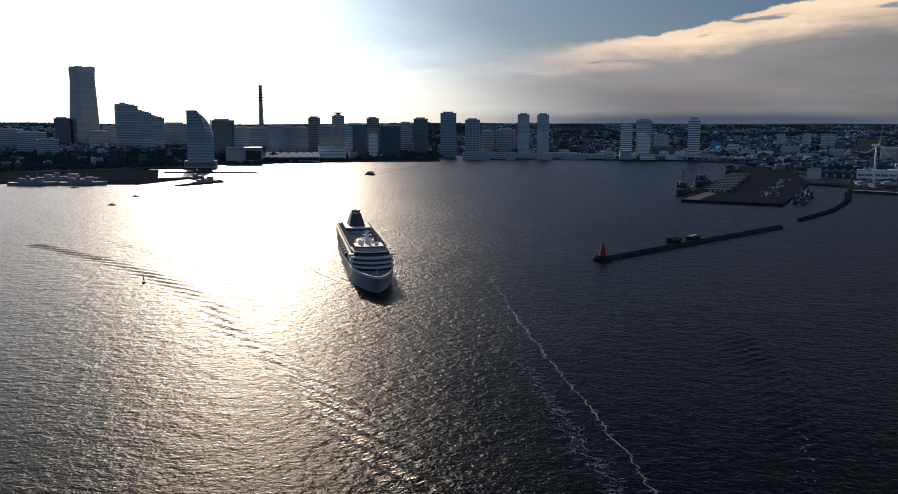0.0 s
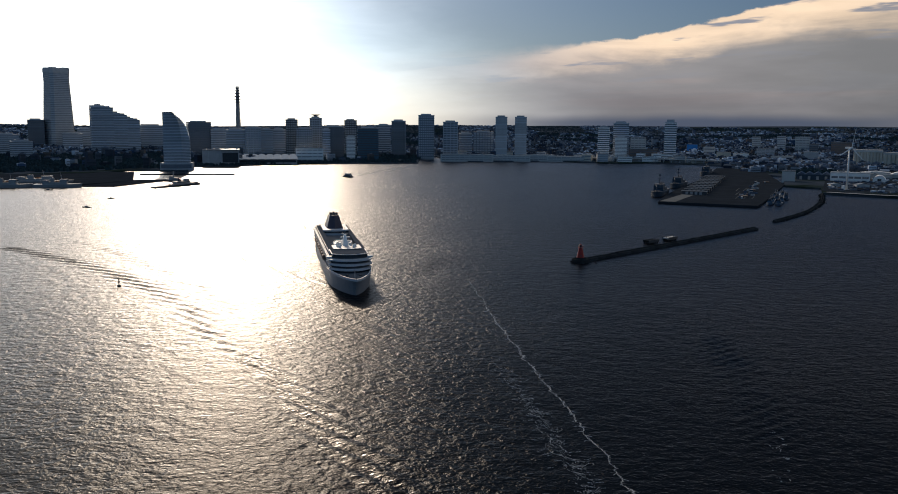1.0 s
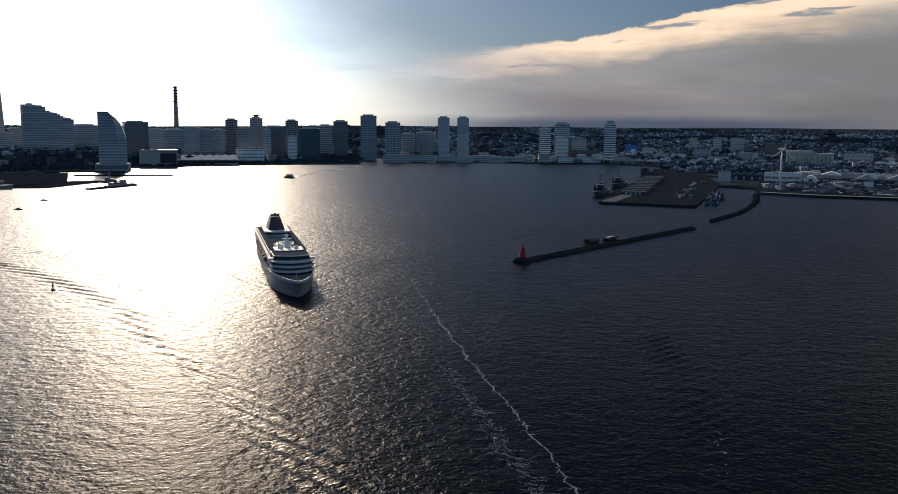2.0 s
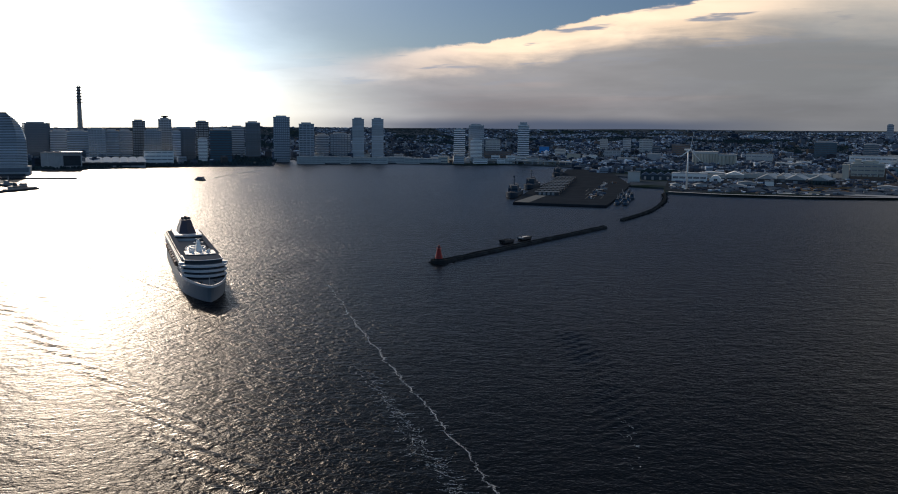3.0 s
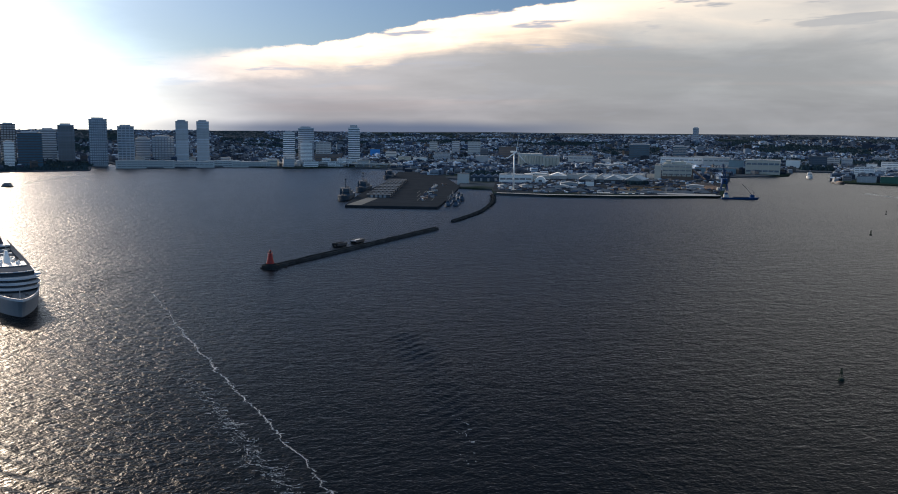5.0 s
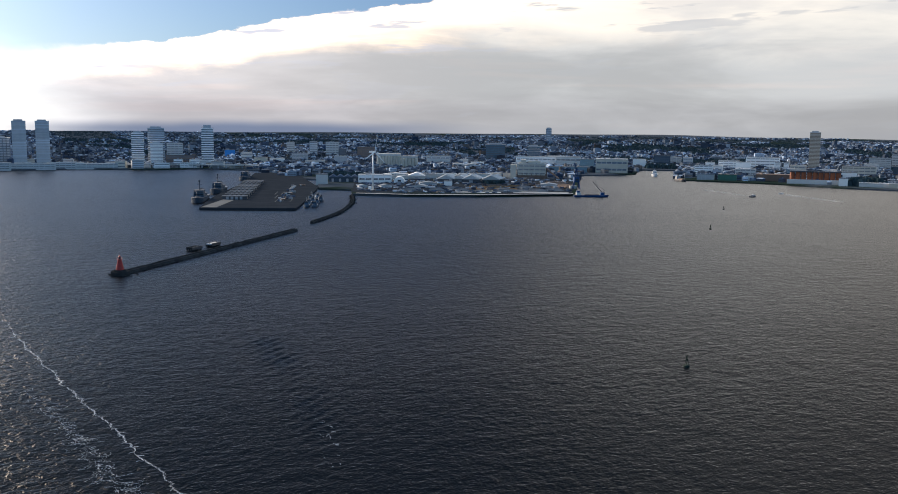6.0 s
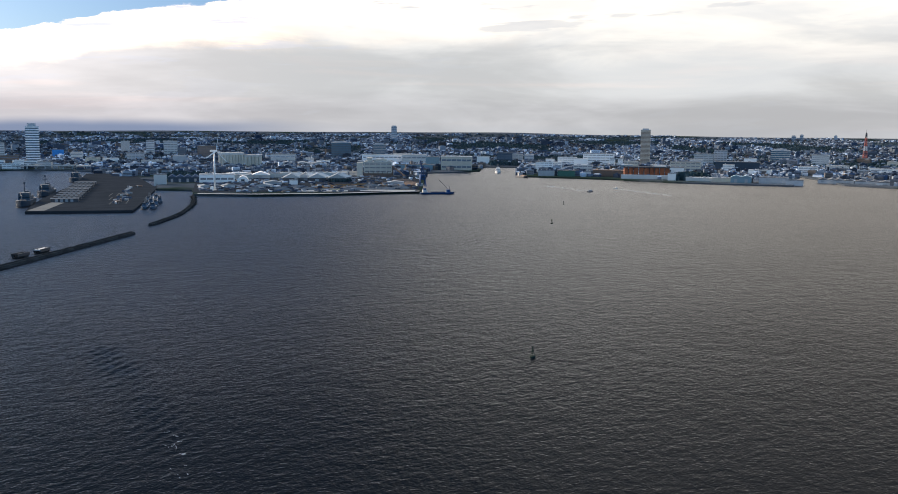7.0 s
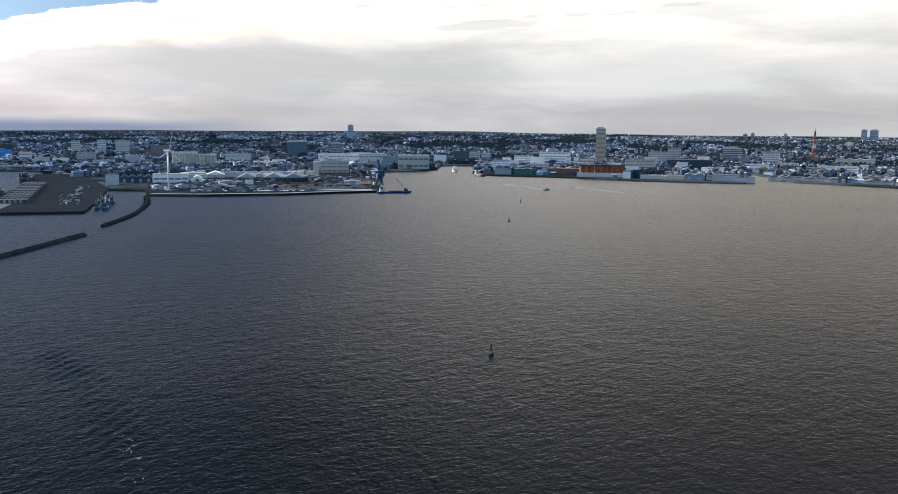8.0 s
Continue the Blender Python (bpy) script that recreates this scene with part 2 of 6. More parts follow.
def town_material():
    """Walls and roofs of the small houses, each of its own colour."""
    m = bpy.data.materials.new("town_walls")
    m.use_nodes = True
    n = Nodes(m.node_tree)
    place = n.add("ShaderNodeTexCoord").outputs["Object"]
    one = n.add("ShaderNodeNewGeometry").outputs["Random Per Island"]
    ramp = n.tree.nodes.new("ShaderNodeValToRGB")
    ramp.color_ramp.interpolation = "CONSTANT"
    for k, (at, c) in enumerate(((0.0, (0.07, 0.08, 0.10)), (0.2, (0.15, 0.165, 0.19)), (0.36, (0.26, 0.265, 0.27)),
                                 (0.52, (0.17, 0.135, 0.11)), (0.62, (0.36, 0.36, 0.36)), (0.74, (0.08, 0.11, 0.16)), (0.86, (0.66, 0.66, 0.65)))):
        stop = ramp.color_ramp.elements[k] if k < 2 else ramp.color_ramp.elements.new(at)
        stop.position, stop.color = at, (*c, 1)
    n.put(ramp.inputs[0], one)
    dirt = n.noise(place, 0.15, 4.0, 0.6)
    shade = n.calc("MULTIPLY", n.calc("MULTIPLY_ADD", dirt, 0.6, 0.7), n.step(n.noise(place, 0.0045, 3.0, 0.6), 0.35, 0.65, 0.45, 1.15))
    # less red, more blue: the air's haze put into the wall colours
    tone = n.mix(1.0, ramp.outputs[0], n.vec(n.calc("MULTIPLY", shade, 0.82), n.calc("MULTIPLY", shade, 0.95), n.calc("MULTIPLY", shade, 1.12)), "MULTIPLY")
    shader = n.add("ShaderNodeBsdfDiffuse", Color=tone, Roughness=0.4)
    n.put(n.add("ShaderNodeOutputMaterial").inputs[0], shader.outputs[0])
    return m


WATER, LAND, TOWN = water_material(), land_material(), town_material()
CONCRETE = material("concrete", (0.40, 0.42, 0.44), 0.85, grain=0.3, size=12, spread=0.12)
PALE = material("pale_cladding", (0.47, 0.47, 0.455), 0.7, grain=0.15, size=20, spread=0.12)
CREAM = material("cream_cladding", (0.49, 0.46, 0.39), 0.7, grain=0.2, size=15, spread=0.1)
WHITE = material("white_paint", (0.80, 0.80, 0.78), 0.45, grain=0.08, size=10)
# the hull's white paint, greyed to put its shade into the colour
SHIP_WHITE_SHADED = material("ship_white_shaded", (0.29, 0.305, 0.33), 0.5, grain=0.12, size=14)
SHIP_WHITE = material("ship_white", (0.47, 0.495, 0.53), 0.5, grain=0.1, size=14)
GLASS_DARK = material("dark_glazing", (0.03, 0.04, 0.05), 0.12, grain=0.3, size=6, spec=0.6)
TOWER_GLASS = material("tower_glazing", (0.24, 0.28, 0.33), 0.22, 0.7, grain=0.25, size=9, spread=0.25)
TOWER_BAND = material("tower_bands", (0.48, 0.52, 0.56), 0.7, grain=0.2, size=16, spread=0.25, spec=0)
GLASS_BLUE = material("blue_glazing", (0.06, 0.12, 0.17), 0.15, grain=0.3, size=8, spec=0.6)
STEEL_DARK = material("dark_steel", (0.06, 0.065, 0.075), 0.5, 0.3, grain=0.3, size=5)
STEEL_GREY = material("grey_steel", (0.30, 0.32, 0.34), 0.45, 0.3, grain=0.2, size=6)
FUNNEL = material("funnel_navy", (0.03, 0.035, 0.06), 0.4, grain=0.2, size=6)
RED = material("signal_red", (0.28, 0.013, 0.010), 0.5, grain=0.2, size=4)
GREEN_PAINT = material("buoy_green", (0.003, 0.020, 0.016), 0.8, grain=0.3, size=1.5)
BLUE_PAINT = material("marine_blue", (0.014, 0.055, 0.15), 0.6, grain=0.25, size=6, spread=0.2, spec=0.2)
BLUE_SHEET = material("bright_blue_sheet", (0.02, 0.20, 0.55), 0.6, grain=0.2, size=6)
NAVY_GREY = material("naval_grey", (0.035, 0.058, 0.085), 0.7, grain=0.25, size=6, spec=0.2)
LIGHT_BLUE = material("light_blue_sheeting", (0.16, 0.25, 0.30), 0.6, grain=0.2, size=10)
ORANGE = material("rust_orange", (0.23, 0.07, 0.028), 0.7, grain=0.35, size=6, spread=0.15)
BROWN = material("brown_brick", (0.16, 0.11, 0.085), 0.8, grain=0.3, size=10)
ROOF_GREY = material("grey_roofing", (0.17, 0.18, 0.19), 0.75, grain=0.3, size=12, spread=0.2, spec=0)
ROOF_PALE = material("pale_roofing", (0.43, 0.44, 0.44), 0.6, grain=0.3, size=12, spread=0.2, spec=0)
ROOF_WHITE = material("white_metal_roofing", (0.62, 0.63, 0.63), 0.6, grain=0.15, size=12, spec=0)
ASPHALT = material("asphalt", (0.036, 0.042, 0.050), 0.95, grain=0.4, size=30, spec=0)
QUAY = material("quay_concrete", (0.22, 0.215, 0.20), 0.9, grain=0.35, size=25, spec=0)
EARTH = material("bare_earth", (0.14, 0.10, 0.062), 0.95, grain=0.5, size=25, spec=0)
GRAVEL = material("grey_gravel", (0.20, 0.20, 0.205), 0.95, grain=0.4, size=8, spec=0)
ROCK = material("wet_rock", (0.045, 0.048, 0.05), 0.6, grain=0.5, size=4, spread=0.25, spec=0)
TEAK = material("teak_deck", (0.15, 0.155, 0.165), 0.7, grain=0.25, size=6, spec=0)
POOL_GLASS = material("pale_roof_glazing", (0.30, 0.34, 0.37), 0.3, grain=0.2, size=5, spec=0.6)
POOL_BLUE = material("pool_tile", (0.12, 0.30, 0.36), 0.15, grain=0.1, size=4)
FOAM = material("sea_foam", (0.72, 0.75, 0.76), 0.8, grain=0.25, size=3, island=0.25)
LEAF = material("tree_leaves", (0.035, 0.06, 0.025), 0.8, grain=0.5, size=6, island=0.35)
SHIP_GREY = material("ship_grey", (0.26, 0.27, 0.28), 0.6, grain=0.15, size=8, spec=0.2)
# the blue in this leaf colour is painted-in distance haze
WOODS = material("hazed_woods", (0.035, 0.058, 0.068), 0.9, grain=0.5, size=20, island=0.35, spec=0)
TUG_BLUE = material("tug_blue_grey", (0.045, 0.085, 0.135), 0.6, grain=0.25, size=5, spread=0.2, spec=0.2)
MAST_RED = material("faded_mast_red", (0.24, 0.075, 0.07), 0.7, grain=0.25, size=8)
SLATE_BLUE = material("slate_blue_roofing", (0.09, 0.125, 0.18), 0.7, grain=0.25, size=8, spec=0)
GREEN_SHED = material("green_sheeting", (0.05, 0.14, 0.105), 0.6, grain=0.25, size=8)


# ---- building blocks ----
class Geo:
    """Collects simple solids into one mesh."""

    def __init__(self):
        self.v, self.f = [], []

    def poly(self, ring, z0, z1, top=None):
        """An upright prism on the ring of (x, y); top: another ring for its upper end."""
        k, n = len(self.v), len(ring)
        self.v += [(x, y, z0) for x, y in ring] + [(x, y, z1) for x, y in (top or ring)]
        self.f += [tuple(range(k + n - 1, k - 1, -1)), tuple(range(k + n, k + 2 * n))]
        self.f += [(k + i, k + (i + 1) % n, k + n + (i + 1) % n, k + n + i) for i in range(n)]
        return self

    def box(self, x0, x1, y0, y1, z0, z1):
        return self.poly([(x0, y0), (x1, y0), (x1, y1), (x0, y1)], z0, z1)

    def round(self, x, y, z0, z1, r0, r1=None, n=12):
        r1 = r0 if r1 is None else r1
        c = [(math.cos(2 * math.pi * i / n), math.sin(2 * math.pi * i / n)) for i in range(n)]
        return self.poly([(x + r0 * a, y + r0 * b) for a, b in c], z0, z1, [(x + r1 * a, y + r1 * b) for a, b in c])

    def gable(self, x0, x1, y0, y1, z0, z1, over=0.0, thick=0.5):
        """A gabled roof, its ridge along y."""
        k, xm = len(self.v), (x0 + x1) / 2
        x0, x1, y0, y1 = x0 - over, x1 + over, y0 - over, y1 + over
        for y in (y0, y1):
            self.v += [(x0, y, z0), (xm, y, z1), (x1, y, z0), (x1, y, z0 - thick), (x0, y, z0 - thick)]
        self.f += [(k, k + 4, k + 3, k + 2, k + 1), (k + 5, k + 6, k + 7, k + 8, k + 9)]
        self.f += [(k + i, k + (i + 1) % 5, k + 5 + (i + 1) % 5, k + 5 + i) for i in range(5)]
        return self

    def vault(self, x0, x1, y0, y1, z0, z1, n=10):
        """A barrel roof, its axis along y."""
        k, xm, r = len(self.v), (x0 + x1) / 2, (x1 - x0) / 2
        for y in (y0, y1):
            self.v += [(xm - r * math.cos(math.pi * i / n), y, z0 + (z1 - z0) * math.sin(math.pi * i / n)) for i in range(n + 1)]
        m = n + 1
        self.f += [tuple(range(k + n, k - 1, -1)), tuple(range(k + m, k + 2 * m))]
        self.f += [(k + i, k + (i + 1) % m, k + m + (i + 1) % m, k + m + i) for i in range(m)]
        return self

    def rod(self, a, b, r, n=6, r1=None):
        a, b = Vector(a), Vector(b)
        q = (b - a).to_track_quat("Z", "Y")
        k = len(self.v)
        for p, rr in ((a, r), (b, r if r1 is None else r1)):
            for i in range(n):
                t = 2 * math.pi * i / n
                self.v.append(tuple(p + q @ Vector((rr * math.cos(t), rr * math.sin(t), 0))))
        self.f += [tuple(range(k + n - 1, k - 1, -1)), tuple(range(k + n, k + 2 * n))]
        self.f += [(k + i, k + (i + 1) % n, k + n + (i + 1) % n, k + n + i) for i in range(n)]
        return self

    def loft(self, rings, caps=True):
        """Skins closed rings of equal count."""
        k, n = len(self.v), len(rings[0])
        for ring in rings:
            self.v += [tuple(p) for p in ring]
        for j in range(len(rings) - 1):
            for i in range(n):
                a, b = k + j * n + i, k + j * n + (i + 1) % n
                self.f.append((a, b, b + n, a + n))
        if caps:
            self.f += [tuple(range(k + n - 1, k - 1, -1)), tuple(range(k + (len(rings) - 1) * n, k + len(rings) * n))]
        return self

    def mesh(self, name, mat, smooth=False):
        me = bpy.data.meshes.new(name)
        me.from_pydata(self.v, [], self.f)
        bm = bmesh.new()
        bm.from_mesh(me)
        bmesh.ops.recalc_face_normals(bm, faces=bm.faces)
        bm.to_mesh(me)
        bm.free()
        me.materials.append(mat)
        if smooth:
            me.polygons.foreach_set("use_smooth", [True] * len(me.polygons))
        return me


def part(name, geo, mat, parent, label="", smooth=False):
    """One mesh object under a thing or a part. geo: a Geo, or a mesh to share."""
    me = geo.mesh(name, mat, smooth) if isinstance(geo, Geo) else geo
    ob = new(name, me)
    ob.parent = parent
    return tagged(ob, label=label)


def thing(name, label, category, m, group="", kind=""):
    ob = new(name)
    ob.empty_display_size = 1.0
    ob.matrix_world = m
    return tagged(ob, label, category, group, kind)


def solid(name, label, category, geo, mat, m=None, group="", kind="", smooth=False):
    ob = new(name, geo.mesh(name, mat, smooth))
    if m is not None:
        ob.matrix_world = m
    return tagged(ob, label, category, group, kind)


def lerp(table, x):
    for (a, b), (c, d) in zip(table, table[1:]):
        if x <= c:
            return b + (d - b) * max(0.0, (x - a)) / (c - a)
    return table[-1][1]


def smooth01(x):
    x = min(1.0, max(0.0, x))
    return x * x * (3 - 2 * x)

# ---- water and land ----
RIDGE = [(-180, 80), (-20, 80), (0, 88), (40, 98), (65, 85), (180, 85)]
# distance of the shore from the middle of the bay, by azimuth
SHORE = [(-60, 1950), (-23, 1990), (-20.6, 2076), (-17.0, 2050), (-16.7, 2224), (-14.3, 2237), (-11.7, 2315), (-4.9, 2371), (-2.3, 2385),
         (-2.2, 2800), (-1.2, 2807), (-0.7, 2680), (1.1, 2500), (6.4, 2580), (10.1, 2480), (13.7, 2550), (17.3, 2420), (17.6, 2120),
         (21.0, 2000), (21.2, 1700), (23.3, 1670), (23.5, 1555), (27, 1530), (32, 1540), (38.0, 1611), (38.1, 2320), (41.5, 2460), (41.6, 2728),
         (43.9, 2745), (44.1, 2206), (50.4, 2133), (54.1, 2056), (57.7, 2039), (61.2, 2042), (61.3, 2500), (62.0, 2400), (64.0, 2133), (69.6, 2039), (100, 2000)]


def ground_z(x, y):
    r, az = math.hypot(x, y), (math.degrees(math.atan2(x, y)) - 0.13) / 0.9775
    u = min(1.0, max(0.0, (r - 2700) / 2250))
    lift = (lerp(RIDGE, az) - 3) * u ** 1.25
    return 3 + lift + noise.noise((x * 0.0016, y * 0.0016, 0)) * 14 * smooth01(u * 3) * (1 - smooth01((u - 0.8) * 5) * 0.5)


def polar(az, r):
    """A place by its bearing on the plan's ring of 0.9775-degree steps and its distance."""
    a = radians(0.02 + 0.11 * smooth01((az - 15) / 8) + 0.9775 * az)
    return r * math.sin(a), r * math.cos(a)


def stand(az, r, turn=0.0, z=None):
    """A pose on the ground, facing the bay: local y runs inland."""
    x, y = polar(az, r)
    return pose(x, y, ground_z(x, y) if z is None else z, 0, 0, turn - az)


def line_gap(px, py, line):
    """Signed distance from a polyline, and the distance along it."""
    best, run, along = 1e9, 0.0, 0.0
    for (ax, ay), (bx, by) in zip(line, line[1:]):
        dx, dy = bx - ax, by - ay
        n = math.hypot(dx, dy)
        t = min(1.0, max(0.0, ((px - ax) * dx + (py - ay) * dy) / (n * n)))
        ex, ey = px - ax - t * dx, py - ay - t * dy
        d = math.hypot(ex, ey)
        if d < abs(best):
            best, along = math.copysign(d, dx * ey - dy * ex), run + t * n
        run += n
    return best, along


WAKE = [(-396, 781), (-369, 764), (-306, 711), (-266, 675), (-220, 625), (-176, 572), (-141, 524), (-114, 467), (-83, 421), (-60, 381), (-41, 347), (-24, 312), (-2, 270), (16, 232)]
WAKE_B = [(-335, 812), (-270, 746), (-198, 652), (-145, 574), (-104, 504), (-72, 449), (-50, 420)]
WAKE_C = [(168, 475), (155, 385), (147, 322), (141, 290), (134, 262)]
BOW_ARM = [(-56, 590), (-63, 598), (-93, 633), (-124, 678), (-151, 711), (-185, 768), (-228, 844), (-280, 895)]
STERN_ARM = [(-125, 906), (-155, 966), (-185, 1022)]
BOW_ARM_R = [(-30, 592), (-16, 630), (2, 690), (24, 760)]


WAKES = [(line, sum(math.dist(a, b) for a, b in zip(line, line[1:])), *rest) for line, *rest in (
    (WAKE, 0.8, 9.0, 9.0, -0.33), (WAKE_B, 0.4, 9.0, 7.5, -0.33), (WAKE_C, 0.42, 12.0, 9.0, 0.9), (BOW_ARM, 0.85, 3.0, 6.5, 0.12),
    (STERN_ARM, 0.6, 4.0, 8.0, 0.2), (BOW_ARM_R, 0.22, 12.0, 6.5, 0.7))]


def wave(x, y):
    """Height of the ships' waves: trains of crests along each wake, dying out at its ends."""
    h = 0.0
    for line, total, amp, wide, length, lean in WAKES:
        gap, run = line_gap(x, y, line)
        if abs(gap) < 3 * wide:
            crest = 0.75 + 0.6 * noise.noise((x * 0.03, y * 0.03, amp * 10))
            ends = smooth01(run / 25) * smooth01((total - run) / 35)
            h += amp * ends * crest * math.exp(-(gap / wide) ** 2) * math.sin(2 * math.pi * (gap + lean * run) / length)
    return h


def build_water():
    def axis(lo, hi, step):
        far = [60, 150, 320, 650, 1300, 2500, 5200]
        return [lo - f for f in reversed(far)] + list(np.arange(lo, hi + 0.1, step)) + [hi + f for f in far]
    xs, ys = axis(-480, 204, 2.1), axis(215, 960, 2.1)
    verts = [(x, y, wave(x, y) if -480 < x < 204 and 215 < y < 960 else 0.0) for y in ys for x in xs]
    n = len(xs)
    faces = [(j * n + i, j * n + i + 1, (j + 1) * n + i + 1, (j + 1) * n + i) for j in range(len(ys) - 1) for i in range(n - 1)]
    me = bpy.data.meshes.new("water")
    me.from_pydata(verts, [], faces)
    me.materials.append(WATER)
    me.polygons.foreach_set("use_smooth", [True] * len(faces))
    tagged(new("water", me), "dark rippled harbour water with sun glitter", "water", kind="structure")


def build_ground():
    azs = sorted(set([a for a, _ in SHORE] + list(np.arange(-60, 100.1, 0.5))))
    steps = [0, 0.001] + [((i + 1) / 44) for i in range(44)]
    verts, faces = [], []
    for a in azs:
        r0 = lerp(SHORE, a)
        for k, u in enumerate(steps):
            x, y = polar(a, r0 + (4985 - r0) * u)
            verts.append((x, y, -2.0 if k == 0 else ground_z(x, y)))
    m = len(steps)
    for i in range(len(azs) - 1):
        for k in range(m - 1):
            faces.append((i * m + k, i * m + k + 1, (i + 1) * m + k + 1, (i + 1) * m + k))
    me = bpy.data.meshes.new("ground")
    me.from_pydata(verts, [], faces)
    me.materials.append(LAND)
    tagged(new("ground", me), "built-up coastal ground rising to wooded hills", "ground", kind="structure")


def slab(name, label, ring, z, mat, z0=-3.0, category="pier"):
    return solid(name, label, category, Geo().poly(ring, z0, z), mat, kind="structure")


build_water()
build_ground()
slab("pier", "asphalt cargo pier with a concrete edge", [(305, 1248), (427, 1192), (439, 1216), (491, 1331), (569, 1512), (612, 1609), (748, 2154), (651, 2183), (515, 1792), (412, 1542), (367, 1431), (329, 1320)], 3.4, ASPHALT)
slab("pier", "passenger ship pier of concrete", [(-1026, 1437), (-792, 1503), (-638, 1511), (-583, 1626), (-681, 1897), (-1271, 1722)], 2.6, ASPHALT)
slab("pier", "floating pontoon pier of dark concrete", [(-628, 1496), (-569, 1500), (-529, 1645), (-536, 1673), (-587, 1656)], 1.8, ASPHALT)
slab("pier", "narrow concrete jetty", [(-498, 1475), (-486, 1467), (-439, 1564), (-456, 1604), (-529, 1665), (-536, 1645), (-466, 1584)], 2.0, ASPHALT)
slab("pier", "long thin breakwater jetty", [(-642, 1822), (-452, 1842), (-452, 1854), (-642, 1839)], 2.5, ASPHALT)

# ---- cruise ship ----
SHIP_LONG, SHIP_HALF = 241.0, 14.8


def hull_half(s, full=SHIP_HALF, fine=1.0):
    """Half breadth at s metres from the stern; fine: sharper bow at the waterline."""
    bow = min(1.0, max(0.0, (SHIP_LONG - s) / (56.0 * fine)))
    stern = 0.8 + 0.2 * smooth01(s / 35.0)
    return full * stern * math.sin(bow * math.pi / 2) ** (0.62 + 0.9 * max(0.0, fine - 0.95))


def deck_ring(s0, s1, half, front=10.0, n=8):
    """Outline of a deck from s0 to s1 with a curved front that is pulled back by `front` at the sides."""
    ring = [(-half, s0), (half, s0)]
    for i in range(n + 1):
        t = 1 - 2 * i / n
        ring.append((half * t, s1 - front * abs(t) ** 2.2))
    return ring


def build_ship():
    ship = thing("cruise_ship", "white cruise ship with dark funnel under way on the bay", "cruise ship",
                 pose(-94, 794, 0, 0, 0, 180 + 12.65))
    # hull, with flare towards the bow
    rings = []
    stations = [0, 3, 12, 30, 60, 100, 140, 170, 185, 198, 208, 217, 225, 231, 236, 239.5]
    for z, fine, push in ((-6, 1.15, -14), (0, 1.06, -8.5), (4, 1.0, -6), (8, 0.96, -3), (11, 0.95, 0)):
        ring, back = [], []
        for s in stations:
            top = s + push * smooth01((s - 150) / 90)
            h = max(0.15, hull_half(s, fine=fine))
            ring.append((h, top, z))
            back.append((-h, top, z))
        rings.append(ring + [(0, SHIP_LONG + push, z)] + back[::-1])
    part("hull", Geo().loft(rings), SHIP_WHITE_SHADED, ship, "white steel hull with flared bow, greyed as in shade", smooth=False)
    part("boot_stripe", Geo().loft([[(x * 1.004, y, z) for x, y, z in rings[1]], [(x * 1.004, y + 0.02, 0.9) for x, y, z in rings[1]]]), FUNNEL, ship, "dark boot stripe at the waterline")
    # bulwark round the foredeck
    rim = []
    for s in (196, 204, 212, 220, 228, 234, 238, 240):
        rim.append((hull_half(s, fine=0.95), s))
    rim = rim + [(0, 241.4)] + [(-x, y) for x, y in rim[::-1]]
    inner = [(x * 0.955, y - 0.8) for x, y in rim]
    strake = [[(*a, 10.8), (*a, 12.4), (*b, 12.4), (*b, 10.8)] for a, b in zip(rim, inner)]
    part("bulwark", Geo().loft(strake), SHIP_WHITE, ship)
    part("foredeck", Geo().poly([(x * 0.95, y - 0.8) for x, y in rim], 10.7, 11.05), TEAK, ship, "dark foredeck planking")
    for x in (-4.5, 4.5):
        part("windlass", Geo().round(x, 222, 11.0, 12.2, 1.1, 0.9), STEEL_DARK, ship)
        part("deck_locker", Geo().box(x - 1.6, x + 1.6, 216, 217.6, 11, 12.0), TEAK, ship)
    part("jack_staff", Geo().round(0, 229, 11, 16.5, 0.35, 0.2), STEEL_GREY, ship)
    # decks: dark recessed glazing, pale edges in front of it
    levels = [(11.0, 212, 4, 14.5, 10), (13.8, 209, 5, 14.8, 9), (16.6, 206, 8, 15.0, 8)]
    for z, front, back, half, sweep in levels:
        part("deck_wall", Geo().poly(deck_ring(back + 1.5, front - 1.8, half - 1.5, sweep), z, z + 2.8), GLASS_DARK, ship, "dark window band")
        part("deck_edge", Geo().poly(deck_ring(back, front, half, sweep), z + 1.75, z + 2.82), SHIP_WHITE, ship, "white curved deck edge")
    part("bridge", Geo().poly(deck_ring(180, 199, 12.4, 5), 19.4, 22.2), GLASS_DARK, ship, "dark band of bridge windows")
    part("bridge_wing", Geo().box(-16.2, 16.2, 190, 194, 19.4, 20.6), SHIP_WHITE, ship)
    part("bridge_roof", Geo().poly(deck_ring(170, 199.8, 12.8, 5), 22.2, 22.7), SHIP_WHITE, ship)
    part("roof_deck", Geo().poly(deck_ring(171, 199.0, 12.2, 5), 22.7, 22.9), TEAK, ship)
    # balcony dividers along the sides, one mesh shared
    fin = Geo().box(-0.12, 0.12, -0.1, 0.1, 0, 9.6).mesh("balcony_divider", SHIP_WHITE)
    for side in (-1, 1):
        for k in range(34):
            ob = part("balcony_divider", fin, SHIP_WHITE, ship)
            ob.location = (side * 14.35, 14 + 5.0 * k, 11.0)
